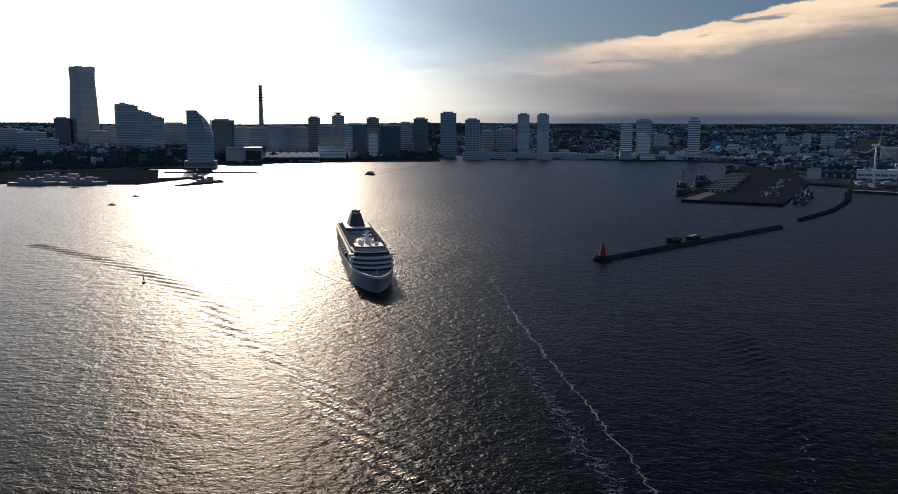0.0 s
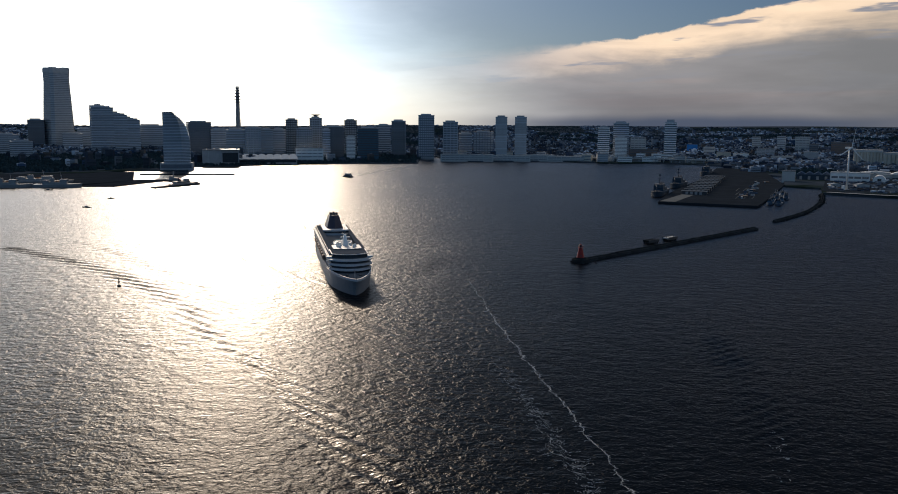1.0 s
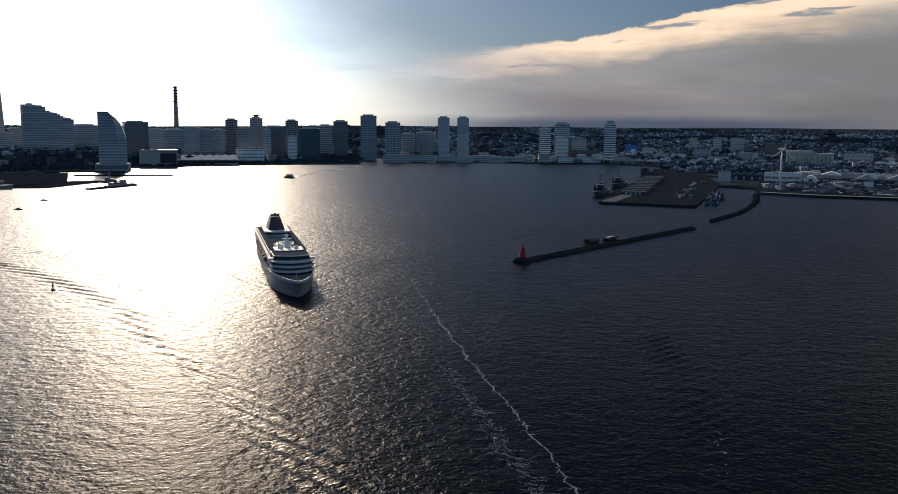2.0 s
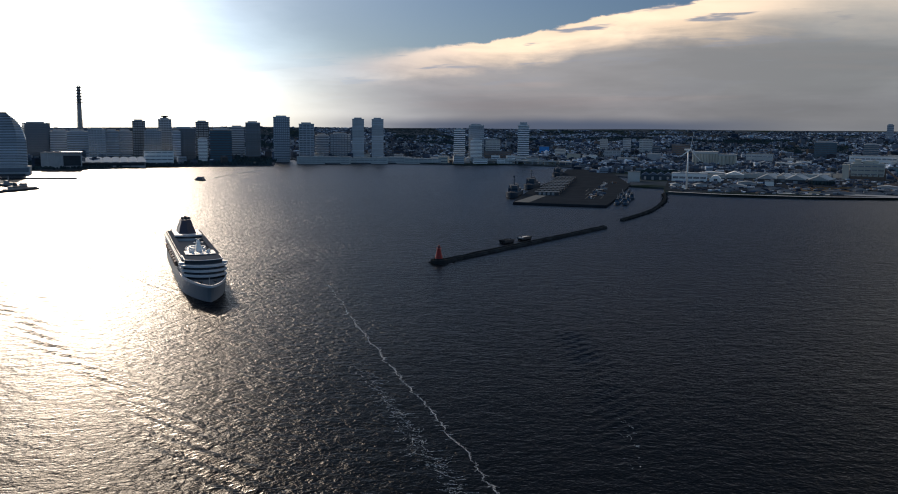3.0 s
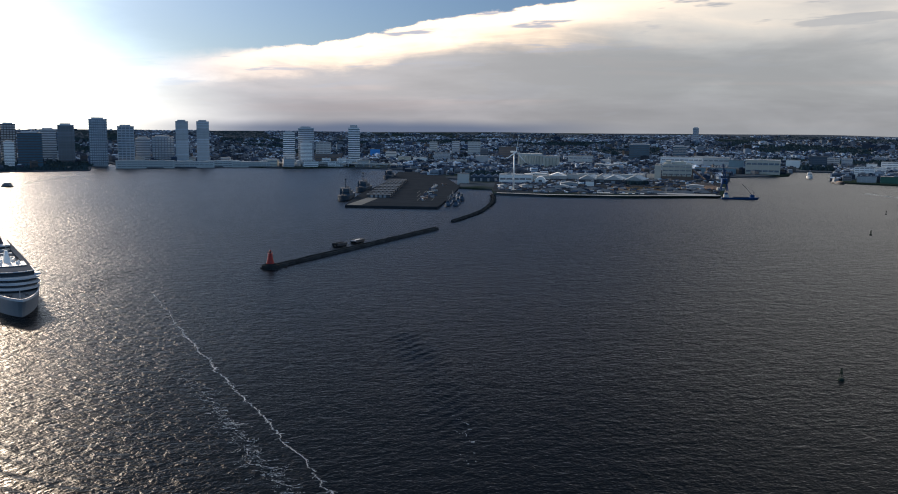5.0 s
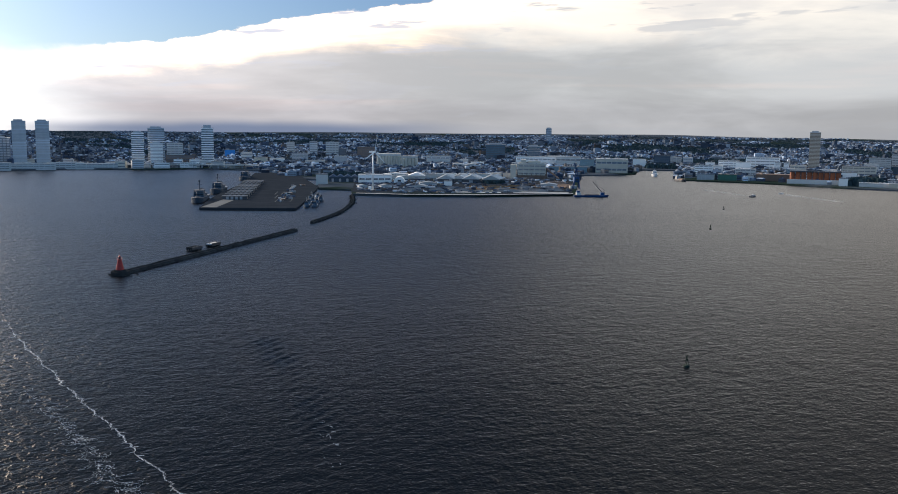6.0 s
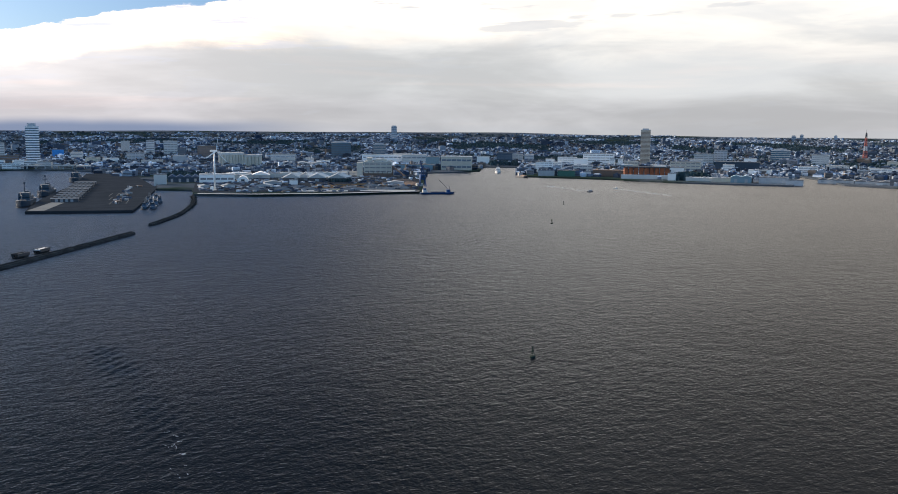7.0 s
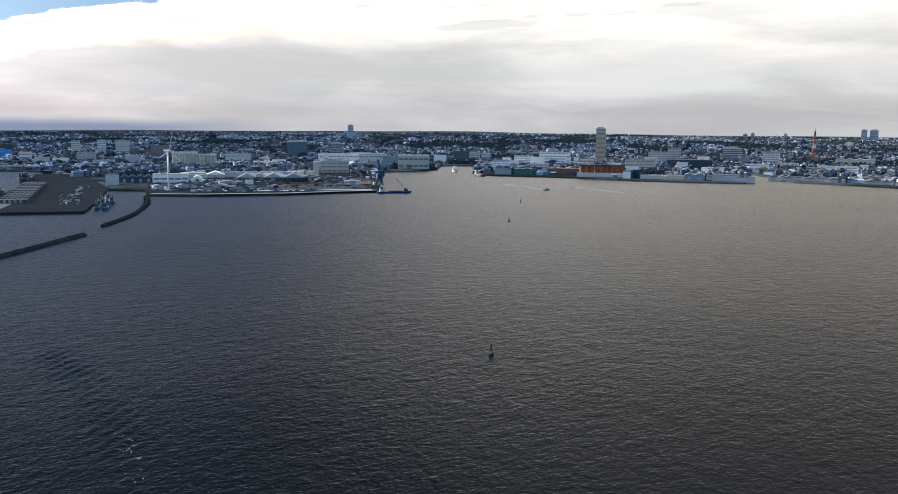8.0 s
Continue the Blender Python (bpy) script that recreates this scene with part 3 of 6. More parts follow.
    # lifeboats in their recess
    boat = Geo().loft([[(0.1 * w, -4.9, z) for w, z in ((-1, 0.9), (1, 0.9), (1, 2.2), (-1, 2.2))],
                       [(w, -3.6, z) for w, z in ((-0.9, 0.1), (0.9, 0.1), (1.35, 2.2), (-1.35, 2.2))],
                       [(w, 0, z) for w, z in ((-1.1, 0), (1.1, 0), (1.6, 2.4), (-1.6, 2.4))],
                       [(w, 3.6, z) for w, z in ((-0.9, 0.1), (0.9, 0.1), (1.35, 2.2), (-1.35, 2.2))],
                       [(0.1 * w, 4.9, z) for w, z in ((-1, 0.9), (1, 0.9), (1, 2.2), (-1, 2.2))]]).vault(-1.5, 1.5, -3.8, 3.8, 2.2, 3.4)
    hull_mesh = boat.mesh("lifeboat", BROWN)
    davit = Geo().rod((0, 0, 0), (1.6, 0, 3.9), 0.2).rod((1.6, 0, 3.9), (2.4, 0, 3.6), 0.18).mesh("davit", SHIP_WHITE)
    for side in (-1, 1):
        for k in range(8):
            s = 62 + 13.5 * k
            ob = part("lifeboat", hull_mesh, BROWN, ship, "brownish-red enclosed lifeboat")
            ob.location = (side * 15.6, s, 13.2)
            for e in (-3, 3):
                ob = part("davit", davit, SHIP_WHITE, ship)
                ob.location, ob.rotation_euler = (side * 13.9, s + e, 13.0), (0, 0, 0 if side > 0 else math.pi)
    # upper decks: sun deck round a sunken pool deck
    part("sun_deck", Geo().poly(deck_ring(10, 182, 13.4, 2), 19.4, 20.6), TEAK, ship, "dark teak sun deck")
    rails = Geo()
    for x in (-13.2, 13.2):
        rails.box(min(x, x * 0.95), max(x, x * 0.95), 12, 180, 20.6, 22.8)
    part("side_house", rails, SHIP_WHITE, ship, "white deckhouse along the side")
    glass = Geo()
    for x in (-12.2, 12.2):
        glass.box(min(x, x * 1.085), max(x, x * 1.085), 20, 176, 21.2, 22.2)
    part("side_glazing", glass, GLASS_DARK, ship)
    part("promenade", Geo().poly([(-13.3, 24), (-9.6, 24), (-9.6, 172), (-13.3, 172)], 22.4, 22.85).poly([(9.6, 24), (13.3, 24), (13.3, 172), (9.6, 172)], 22.4, 22.85), TEAK, ship)
    part("pool", Geo().box(-3.6, 3.6, 108, 124, 20.6, 21.1), POOL_BLUE, ship, "pool with blue tiles")
    # glass roof over the pool, forward lounge and mast
    rib = Geo().vault(-7.3, 7.3, 0, 0.6, 20.6, 23.0).mesh("roof_rib", WHITE)
    for k in range(8):
        part("roof_rib", rib, WHITE, ship, "white rib of the sliding roof").location.y = 126 + 4.4 * k
    part("sliding_roof", Geo().vault(-7.0, 7.0, 126, 157, 20.6, 22.6), POOL_GLASS, ship, "pale translucent sliding roof")
    part("lounge", Geo().poly(deck_ring(160, 179, 9.5, 3), 20.6, 23.4), ROOF_GREY, ship)
    part("lounge_roof", Geo().poly(deck_ring(159, 180, 10.2, 3), 23.4, 23.8), SHIP_WHITE, ship)
    mast = Geo().poly([(-3.0, 158), (3.0, 158), (2.6, 166), (-2.6, 166)], 20.6, 31.5, [(-0.9, 156.5), (0.9, 156.5), (0.7, 159), (-0.7, 159)])
    mast.poly([(-6.5, 150), (-4.6, 150), (-2.4, 160), (-4.3, 160)], 22.0, 25.5, [(-5.8, 152), (-5.0, 152), (-2.8, 160), (-3.8, 160)])
    mast.poly([(4.6, 150), (6.5, 150), (4.3, 160), (2.4, 160)], 22.0, 25.5, [(5.0, 152), (5.8, 152), (3.8, 160), (2.8, 160)])
    part("radar_mast", mast, WHITE, ship, "white raked radar mast with side struts")
    for z, w in ((26.5, 5.0), (29.2, 3.6)):
        part("mast_yard", Geo().box(-w, w, 157.6, 158.6, z, z + 0.5), WHITE, ship)
    part("radar_scanner", Geo().box(-2.2, 2.2, 156.2, 156.7, 31.6, 32.1).round(0, 156.5, 31.4, 31.7, 0.5), STEEL_GREY, ship)
    part("aerial", Geo().rod((0, 157.5, 31.5), (0, 157, 36.5), 0.16), STEEL_GREY, ship)
    for x, q in ((-6.4, 168), (6.4, 168), (-5, 173), (5, 173)):
        part("antenna_dome", Geo().round(x, q, 23.8, 25.1, 0.9, 1.05, 10).round(x, q, 25.1, 25.9, 1.05, 0.4, 10), WHITE, ship)
    # funnel
    part("funnel_house", Geo().poly(deck_ring(38, 78, 10.5, 3), 20.6, 25.0), SHIP_WHITE, ship)
    part("funnel_glazing", Geo().poly(deck_ring(40, 78.3, 10.6, 3), 22.4, 23.8), GLASS_DARK, ship)
    f = Geo().poly([(-7.4, 44), (7.4, 44), (6.8, 66), (0, 70), (-6.8, 66)], 25.0, 35.0, [(-4.1, 44), (4.1, 44), (3.8, 56), (0, 58.5), (-3.8, 56)])
    part("funnel", f, FUNNEL, ship, "tall tapered dark navy funnel")
    pipes = Geo()
    for x in (-2.5, 0, 2.5):
        pipes.round(x, 50, 34.9, 37.6 if x == 0 else 37.0, 1.3, 1.1)
    part("exhaust_pipe", pipes, STEEL_DARK, ship)
    stern = Geo()
    for k, (z, s) in enumerate(((13.4, 2), (15.8, 5), (18.2, 8), (20.6, 10))):
        stern.box(-13 + k, 13 - k, s - 1.0, s - 0.8, z, z + 1.1)
    part("stern_rail", stern, SHIP_WHITE, ship)


build_ship()

# ---- city ----
def tower(label, az, r, w, h, d=None, wall=TOWER_GLASS, band=TOWER_BAND, pitch=7.0, thick=2.6, fins=0, crown=5.0, turn=0.0, group="high-rise buildings"):
    """A high-rise: core, storey bands, corner fins, parapet and plant room."""
    d = w * 0.8 if d is None else d
    h *= 0.965
    t = thing("high_rise", label, "high-rise", stand(az, r, turn), group)
    x, main = w / 2, h - crown
    part("wall", Geo().box(-x, x, 0, d, -4, main), wall, t)
    ring = Geo().box(-x - 0.5, x + 0.5, -0.5, d + 0.5, 0, thick).mesh("storey_band", band)
    for k in range(int(main / pitch)):
        part("storey_band", ring, band, t).location.z = main - thick - k * pitch
    if fins:
        rib = Geo().box(-0.7, 0.7, -1.0, 0, 0, main).mesh("fin", band)
        for k in range(fins + 1):
            part("fin", rib, band, t).location.x = -x + 0.7 + k * (w - 1.4) / fins
    part("roof", Geo().box(-x - 0.6, x + 0.6, -0.6, d + 0.6, main, main + 1.2), CONCRETE, t)
    part("plant_room", Geo().box(-x * 0.7, x * 0.6, d * 0.2, d * 0.8, main + 1.2, h), CONCRETE, t)
    return t


def block(name, label, category, az, r, w, h, d=None, wall=PALE, roof=ROOF_GREY, rows=0, turn=0.0, group="", glass=TOWER_GLASS):
    """A plain flat-roofed building with a parapet, roof plant and rows of windows."""
    d = w * 0.6 if d is None else d
    t = thing(name, label, category, stand(az, r, turn), group)
    x = w / 2
    part("wall", Geo().box(-x, x, 0, d, -4, h), wall, t)
    part("roof", Geo().box(-x - 0.4, x + 0.4, -0.4, d + 0.4, h, h + 0.9), roof, t)
    rnd = random.Random(int(az * 100) + int(r))
    for k in range(min(5, max(2, int(w / 14)))):
        a, b = rnd.uniform(-x * 0.85, x * 0.7), rnd.uniform(d * 0.1, d * 0.7)
        part("roof_plant", Geo().box(a, a + rnd.uniform(2, 5), b, b + rnd.uniform(2, 5), h + 0.9, h + rnd.uniform(2, 4)), STEEL_GREY, t)
    if w >= 40:
        n = max(4, int(w / 13))
        pilaster = Geo().box(-0.6, 0.6, -0.35, 0.2, -3, h).mesh("pilaster", wall)
        for k in range(n + 1):
            part("pilaster", pilaster, wall, t).location.x = -x + 0.6 + k * (w - 1.2) / n
    if rows:
        strip = Geo().box(-x * 0.94, x * 0.94, -0.12, 0.5, 0, h / rows * 0.26).mesh("window_band", glass)
        for k in range(rows):
            part("window_band", strip, glass, t).location.z = h * (k + 0.35) / rows
    return t


def shed(label, az, r, w, h, d, wall=PALE, roof=ROOF_PALE, spans=1, turn=0.0, rise=0.35, group="warehouses"):
    """A gabled warehouse of one or more spans, gables to the water."""
    t = thing("warehouse", label, "warehouse", stand(az, r, turn), group)
    x, low = w / 2, h * (1 - rise)
    part("wall", Geo().box(-x, x, 0, d, -3, low), wall, t)
    for k in range(spans):
        a, b = -x + k * w / spans, -x + (k + 1) * w / spans
        part("gable", Geo().gable(a + 0.2, b - 0.2, 0.3, d - 0.3, low, h - 0.3, 0, 0.3), wall, t)
        part("roof", Geo().gable(a, b, 0, d, low + 0.3, h, 0.4, 0.3), roof, t)
        m = (a + b) / 2
        part("door", Geo().box(m - min(4, w * 0.15 / spans), m + min(4, w * 0.15 / spans), -0.15, 0.3, 0, low * 0.7), STEEL_GREY, t)
    return t


def build_landmark():
    """The tallest tower: tapered shaft with cut corners and a notched crown."""
    t = thing("skyscraper", "tall tapered grey granite skyscraper with flat crown", "skyscraper", stand(-24.65, 3330, 24))

    def ring(h, c):
        return [(-h + c, -h), (h - c, -h), (h, -h + c), (h, h - c), (h - c, h), (-h + c, h), (-h, h - c), (-h, -h + c)]
    zs = [(-4, 41), (30, 40.5), (90, 38.5), (160, 36.0), (220, 33.5), (252, 34.0)]
    part("wall", Geo().loft([[(x, y, z) for x, y in ring(h, 9)] for z, h in zs]), CONCRETE, t)
    for k in range(40):
        z = 12 + 6.0 * k
        h = lerp(zs, z) + 0.25
        part("window_band", Geo().poly(ring(h, 9), z, z + 1.5), TOWER_GLASS, t)
    part("crown", Geo().poly(ring(34.6, 8), 252, 266), CONCRETE, t)
    for sx in (-1, 1):
        for sy in (-1, 1):
            part("crown_corner", Geo().box(sx * 21 - 10, sx * 21 + 10, sy * 21 - 10, sy * 21 + 10, 266, 269.5), CONCRETE, t)


def build_stepped():
    """Three terraced towers that step down towards the sea."""
    for az, w, h, r in ((-22.13, 65, 147, 3000), (-21.19, 50, 124, 3010), (-20.45, 50, 108, 3020)):
        t = thing("high_rise", "pale stepped office tower with rounded shoulder", "high-rise", stand(az, r, 8), "stepped towers")
        x = w / 2
        part("wall", Geo().box(-x, x, 0, 42, -4, h - 6), TOWER_GLASS, t)
        band = Geo().box(-x - 0.5, x + 0.5, -0.5, 42.5, 0, 2.4).mesh("storey_band", TOWER_BAND)
        for k in range(int((h - 8) / 5.2)):
            part("storey_band", band, TOWER_BAND, t).location.z = 2 + 5.2 * k
        part("roof", Geo().box(-x, x * 0.7, 1, 41, h - 6, h - 2).box(-x, x * 0.2, 3, 39, h - 2, h), TOWER_BAND, t)
        part("plant_room", Geo().box(-x * 0.6, -x * 0.1, 12, 24, h, h + 4), CONCRETE, t)


def build_sail_hotel():
    """Hotel with a curved sail outline, rounded on the seaward side."""
    t = thing("hotel", "pale sail-shaped hotel tower on the waterfront", "hotel", stand(-17.63, 2085, -6))

    def outline(z, grow=0.0):
        right = 28.0 if z < 60 else -29 + 57 * math.sqrt(max(0.01, 1 - ((z - 60) / 70.0) ** 2))
        return [(-29 - grow, -grow), (right * 0.4, -7 - grow), (right + grow, 1), (right + grow, 14), (-29 - grow, 16 + grow)]
    zs = [-4, 30, 60, 70, 80, 88, 96, 104, 112, 118, 123, 126, 128.5]
    part("wall", Geo().loft([[(x, y, z) for x, y in outline(z)] for z in zs]), TOWER_GLASS, t)
    for k in range(33):
        z = 16 + 3.35 * k
        part("storey_band", Geo().poly(outline(z, 0.4), z, z + 1.6, outline(z + 1.6, 0.4)), TOWER_BAND, t)
    part("podium", Geo().box(-36, 34, -14, 30, -4, 15), CONCRETE, t)
    part("podium_glazing", Geo().box(-34, 32, -14.4, -13.5, 3, 12), TOWER_GLASS, t)


def lattice_mast(name, label, az, r, h, base, top, mats, rings=(), turn=20):
    """A four-legged lattice mast in painted stages, with round platforms."""
    t = thing(name, label, "mast", stand(az, r, turn))
    n = len(mats)
    for k, mat in enumerate(mats):
        g = Geo()
        z0, z1 = h * k / n, h * (k + 1) / n
        a, b = base + (top - base) * (k / n) ** 0.8, base + (top - base) * ((k + 1) / n) ** 0.8
        for i in range(4):
            p, q = math.pi / 4 + i * math.pi / 2, math.pi / 4 + (i + 1) * math.pi / 2
            c0, c1 = (a * math.cos(p), a * math.sin(p), z0), (b * math.cos(p), b * math.sin(p), z1)
            e0, e1 = (a * math.cos(q), a * math.sin(q), z0), (b * math.cos(q), b * math.sin(q), z1)
            w = 0.09 * base * 0.7 + 0.25
            g.rod(c0, c1, w, 5).rod(c0, e1, w * 0.6, 4).rod(e0, c1, w * 0.6, 4).rod(c1, e1, w * 0.7, 4)
        part("stage", g, mat, t)
    for z, rad in rings:
        part("platform", Geo().round(0, 0, z, z + 3.0, rad, rad, 16), STEEL_DARK, t)
    part("antenna", Geo().rod((0, 0, h), (0, 0, h * 1.13), 0.9, 6, 0.35), mats[-1], t)
    return t


def build_city():
    build_landmark()
    build_stepped()
    build_sail_hotel()
    m = lattice_mast("communications_mast", "slender grey lattice communications mast with platforms", -14.09, 3660, 213, 13, 5.5, [STEEL_GREY] * 10,
                     [(150 + 11.0 * k, 14.0 - 0.9 * k) for k in range(6)])
    part("shaft", Geo().round(0, 0, 0, 209, 8.5, 4.6, 12), STEEL_GREY, m)
    dark, glass, pale = "dark glazed office tower", "grey residential tower with white storey bands", "pale grey office slab with storey bands"
    tower(dark, -25.91, 3300, 51, 102, wall=STEEL_DARK, band=TOWER_GLASS)
    tower(pale, -19.37, 3100, 88, 87, 30, band=CONCRETE)
    tower(dark, -16.37, 2900, 70, 108, 40, band=STEEL_DARK, turn=10)
    tower(pale, -15.17, 2900, 53, 84, 30, band=CONCRETE)
    tower(pale, -14.14, 2800, 58, 87, 30, band=TOWER_BAND, pitch=5)
    tower(pale, -13.05, 2790, 48, 95, 30, band=CONCRETE, fins=6)
    tower(pale, -12.19, 2800, 36, 89, 30, band=TOWER_BAND, pitch=5)
    tower(pale, -11.40, 2810, 41, 88, 30, band=CONCRETE)
    tower(dark, -10.59, 2750, 36, 121, 30, wall=CONCRETE, band=STEEL_DARK, fins=5)
    tower(pale, -9.79, 2700, 47, 94, 28, wall=CONCRETE, band=TOWER_GLASS, fins=7)
    t = tower(pale, -9.05, 2800, 38, 126, 34, band=CONCRETE, fins=5)
    part("helipad", Geo().round(0, 17, 116, 127, 5, 6, 14).round(0, 17, 124, 128, 8, 16, 14), STEEL_DARK, t, "flared rooftop platform")
    tower(dark, -7.89, 2700, 62, 101, 36, wall=STEEL_DARK, band=TOWER_GLASS, fins=8)
    tower(pale, -8.35, 2660, 22, 92, 24, band=TOWER_BAND)
    tower(dark, -6.81, 2850, 39, 118, 34, wall=CONCRETE, band=STEEL_DARK, fins=5)
    tower("white apartment block with balconies", -6.75, 2600, 24, 72, 20, band=WHITE, pitch=4)
    tower("teal glazed slab block", -5.62, 2600, 60, 97, 26, wall=GLASS_BLUE, band=STEEL_DARK)
    tower(pale, -4.67, 2900, 44, 102, 30, band=CONCRETE)
    tower(dark, -3.66, 2800, 44, 118, 34, wall=STEEL_DARK, band=TOWER_GLASS, fins=6)
    tower(pale, -1.81, 2650, 47, 137, 36, wall=CONCRETE, band=TOWER_GLASS, fins=8)
    tower(glass, -0.21, 2600, 43, 117, 34, band=CONCRETE, fins=4)
    tower(pale, 0.76, 2680, 39, 82, 28, band=CONCRETE)
    tower(pale, 1.95, 2690, 61, 86, 28, wall=CONCRETE, band=TOWER_GLASS, fins=7)
    for az in (3.12, 4.39):
        tower(glass, az, 2640, 34, 133, 32, wall=CONCRETE, band=TOWER_BAND, group="twin residential towers")
    tower(glass, 9.76, 2650, 33, 103, 26, band=WHITE, pitch=6)
    tower(glass, 10.85, 2690, 45, 117, 30, band=TOWER_BAND, pitch=6)
    tower("white apartment tower with close-set balconies", 10.87, 2640, 33, 73, 18, band=WHITE, pitch=4)
    tower("tall slab tower with white balconies and dark cap", 13.95, 2660, 33, 123, 28, band=WHITE, pitch=6.5, crown=9)
    block("office_building", "pale gridded office building", "office building", 11.95, 2690, 44, 66, 24, PALE, rows=10)
    block("office_building", "low brown brick building", "office building", 12.3, 2640, 80, 32, 30, BROWN, rows=4)
    for az, w, h, r in ((-30.4, 110, 62, 3050), (-28.9, 90, 74, 3000), (-27.6, 80, 66, 2950), (-26.7, 60, 52, 2800), (-23.9, 60, 58, 3150), (-23.2, 48, 70, 3250)):
        tower("broad grey office slab behind the harbour", az, r, w, h, 34, wall=CONCRETE, band=TOWER_GLASS, pitch=6.0, thick=2.4)
    # waterfront
    t = block("convention_hall", "pale convention hall on the waterfront", "hall", -15.0, 2275, 89, 36, 60, CONCRETE)
    part("glazing", Geo().box(4, 42, -0.5, 1, 6, 30), GLASS_DARK, t, "dark glazed front")
    part("canopy", Geo().box(0, 46, -6, 20, 37, 39), WHITE, t)
    t = thing("exhibition_hall", "long hall with a white wave-shaped roof", "hall", stand(-12.2, 2325))
    part("wall", Geo().box(-80, 80, 0, 110, -3, 11), CONCRETE, t)
    part("glazing", Geo().box(-78, 78, -0.4, 0.4, 3, 9), GLASS_DARK, t)
    wave_roof = Geo()
    wave_roof.loft([[(-10.2, -5, 11.2), (-5, -6, 12.2), (0, -6.5, 12.6), (5, -6, 12.2), (10.2, -5, 11.2), (10.2, -5, 10.9), (-10.2, -5, 10.9)],
                    [(-10.2, 60, 15), (-5, 60, 16.6), (0, 60, 17), (5, 60, 16.6), (10.2, 60, 15), (10.2, 60, 10.9), (-10.2, 60, 10.9)],
                    [(-10.2, 112, 18), (-5, 112, 20.2), (0, 112, 21), (5, 112, 20.2), (10.2, 112, 18), (10.2, 112, 10.9), (-10.2, 112, 10.9)]])
    roof_mesh = wave_roof.mesh("roof_wave", ROOF_WHITE)
    for k in range(8):
        part("roof_wave", roof_mesh, ROOF_WHITE, t).location.x = -72 + 20.6 * k
    block("hotel", "low white hotel with dark entrance", "hotel", -9.4, 2430, 74, 36, 40, WHITE, rows=4)
    for az, w, h, r in ((0.9, 150, 17, 2515), (3.7, 120, 13, 2545), (5.6, 90, 15, 2570), (7.4, 110, 12, 2560)):
        block("terminal_building", "long low white harbour terminal with ribbon windows", "terminal", az, r, w, h, 22, PALE, ROOF_PALE, rows=3, group="harbour terminals")
    rnd = random.Random(5)
    for k in range(34):
        az = 0.4 + 0.49 * k + rnd.uniform(-0.15, 0.15)
        block("harbour_building", "low harbour building with ribbon windows", "building", az, lerp(SHORE, az) + rnd.uniform(30, 110), rnd.uniform(18, 44), rnd.choice((7, 9, 11, 14, 18, 22)), rnd.uniform(12, 24),
              rnd.choice((WHITE, PALE, CONCRETE, CREAM, PALE)), rnd.choice((ROOF_GREY, ROOF_PALE)), rows=rnd.choice((2, 3, 4)), turn=rnd.uniform(-12, 12), group="harbour buildings")


build_city()

# ---- breakwaters and light ----
def caisson_row(name, label, line, wide, high, pitch):
    """A breakwater of separate concrete caissons along a line."""
    top = thing(name, label, "breakwater", pose(line[0][0], line[0][1], 0))
    rnd = random.Random(3)
    half = pitch / 2 - 0.15
    mesh = Geo().poly([(-half, -wide / 2 - 0.7), (half, -wide / 2 - 0.7), (half, wide / 2 + 0.7), (-half, wide / 2 + 0.7)], -4, high * 0.55).box(-half, half, -wide / 2, wide / 2, high * 0.55, high).mesh("caisson", ROCK)
    kerb = Geo().box(-half, half, wide / 2 - 1.0, wide / 2, high, high + 0.9).mesh("parapet", ROCK)
    run, want = 0.0, pitch / 2
    for (ax, ay), (bx, by) in zip(line, line[1:]):
        n = math.hypot(bx - ax, by - ay)
        while want <= run + n:
            t = (want - run) / n
            c = part("caisson", mesh, ROCK, top)
            c.location = (ax + t * (bx - ax) - line[0][0], ay + t * (by - ay) - line[0][1], rnd.uniform(-0.25, 0.15))
            c.rotation_euler.z = math.atan2(by - ay, bx - ax) + rnd.uniform(-0.012, 0.012)
            part("parapet", kerb, ROCK, c)
            want += pitch
        run += n
    return top


def boulders(name, label, line, wide, count, lo, hi):
    """Armour stones heaped along a line."""
    rnd = random.Random(11)
    g = Geo()
    for _ in range(count):
        k = rnd.randrange(len(line) - 1)
        (ax, ay), (bx, by) = line[k], line[k + 1]
        t, off = rnd.random(), rnd.gauss(0, wide / 2)
        n = math.hypot(bx - ax, by - ay)
        x, y = ax + t * (bx - ax) - (by - ay) / n * off, ay + t * (by - ay) + (bx - ax) / n * off
        s = rnd.uniform(lo, hi)
        z = max(-0.6, 1.6 - abs(off) / wide * 2.4) + rnd.uniform(-0.3, 0.4)
        ring = [(x + s * math.cos(a + rnd.uniform(-0.3, 0.3)) * rnd.uniform(0.7, 1.1), y + s * math.sin(a) * rnd.uniform(0.7, 1.1)) for a in (0, 1.05, 2.1, 3.14, 4.2, 5.2)]
        g.poly(ring, z - s, z + s * 0.5, [(x + (p - x) * 0.6, y + (q - y) * 0.6) for p, q in ring])
    return solid(name, label, "rocks", g, ROCK, kind="stuff")


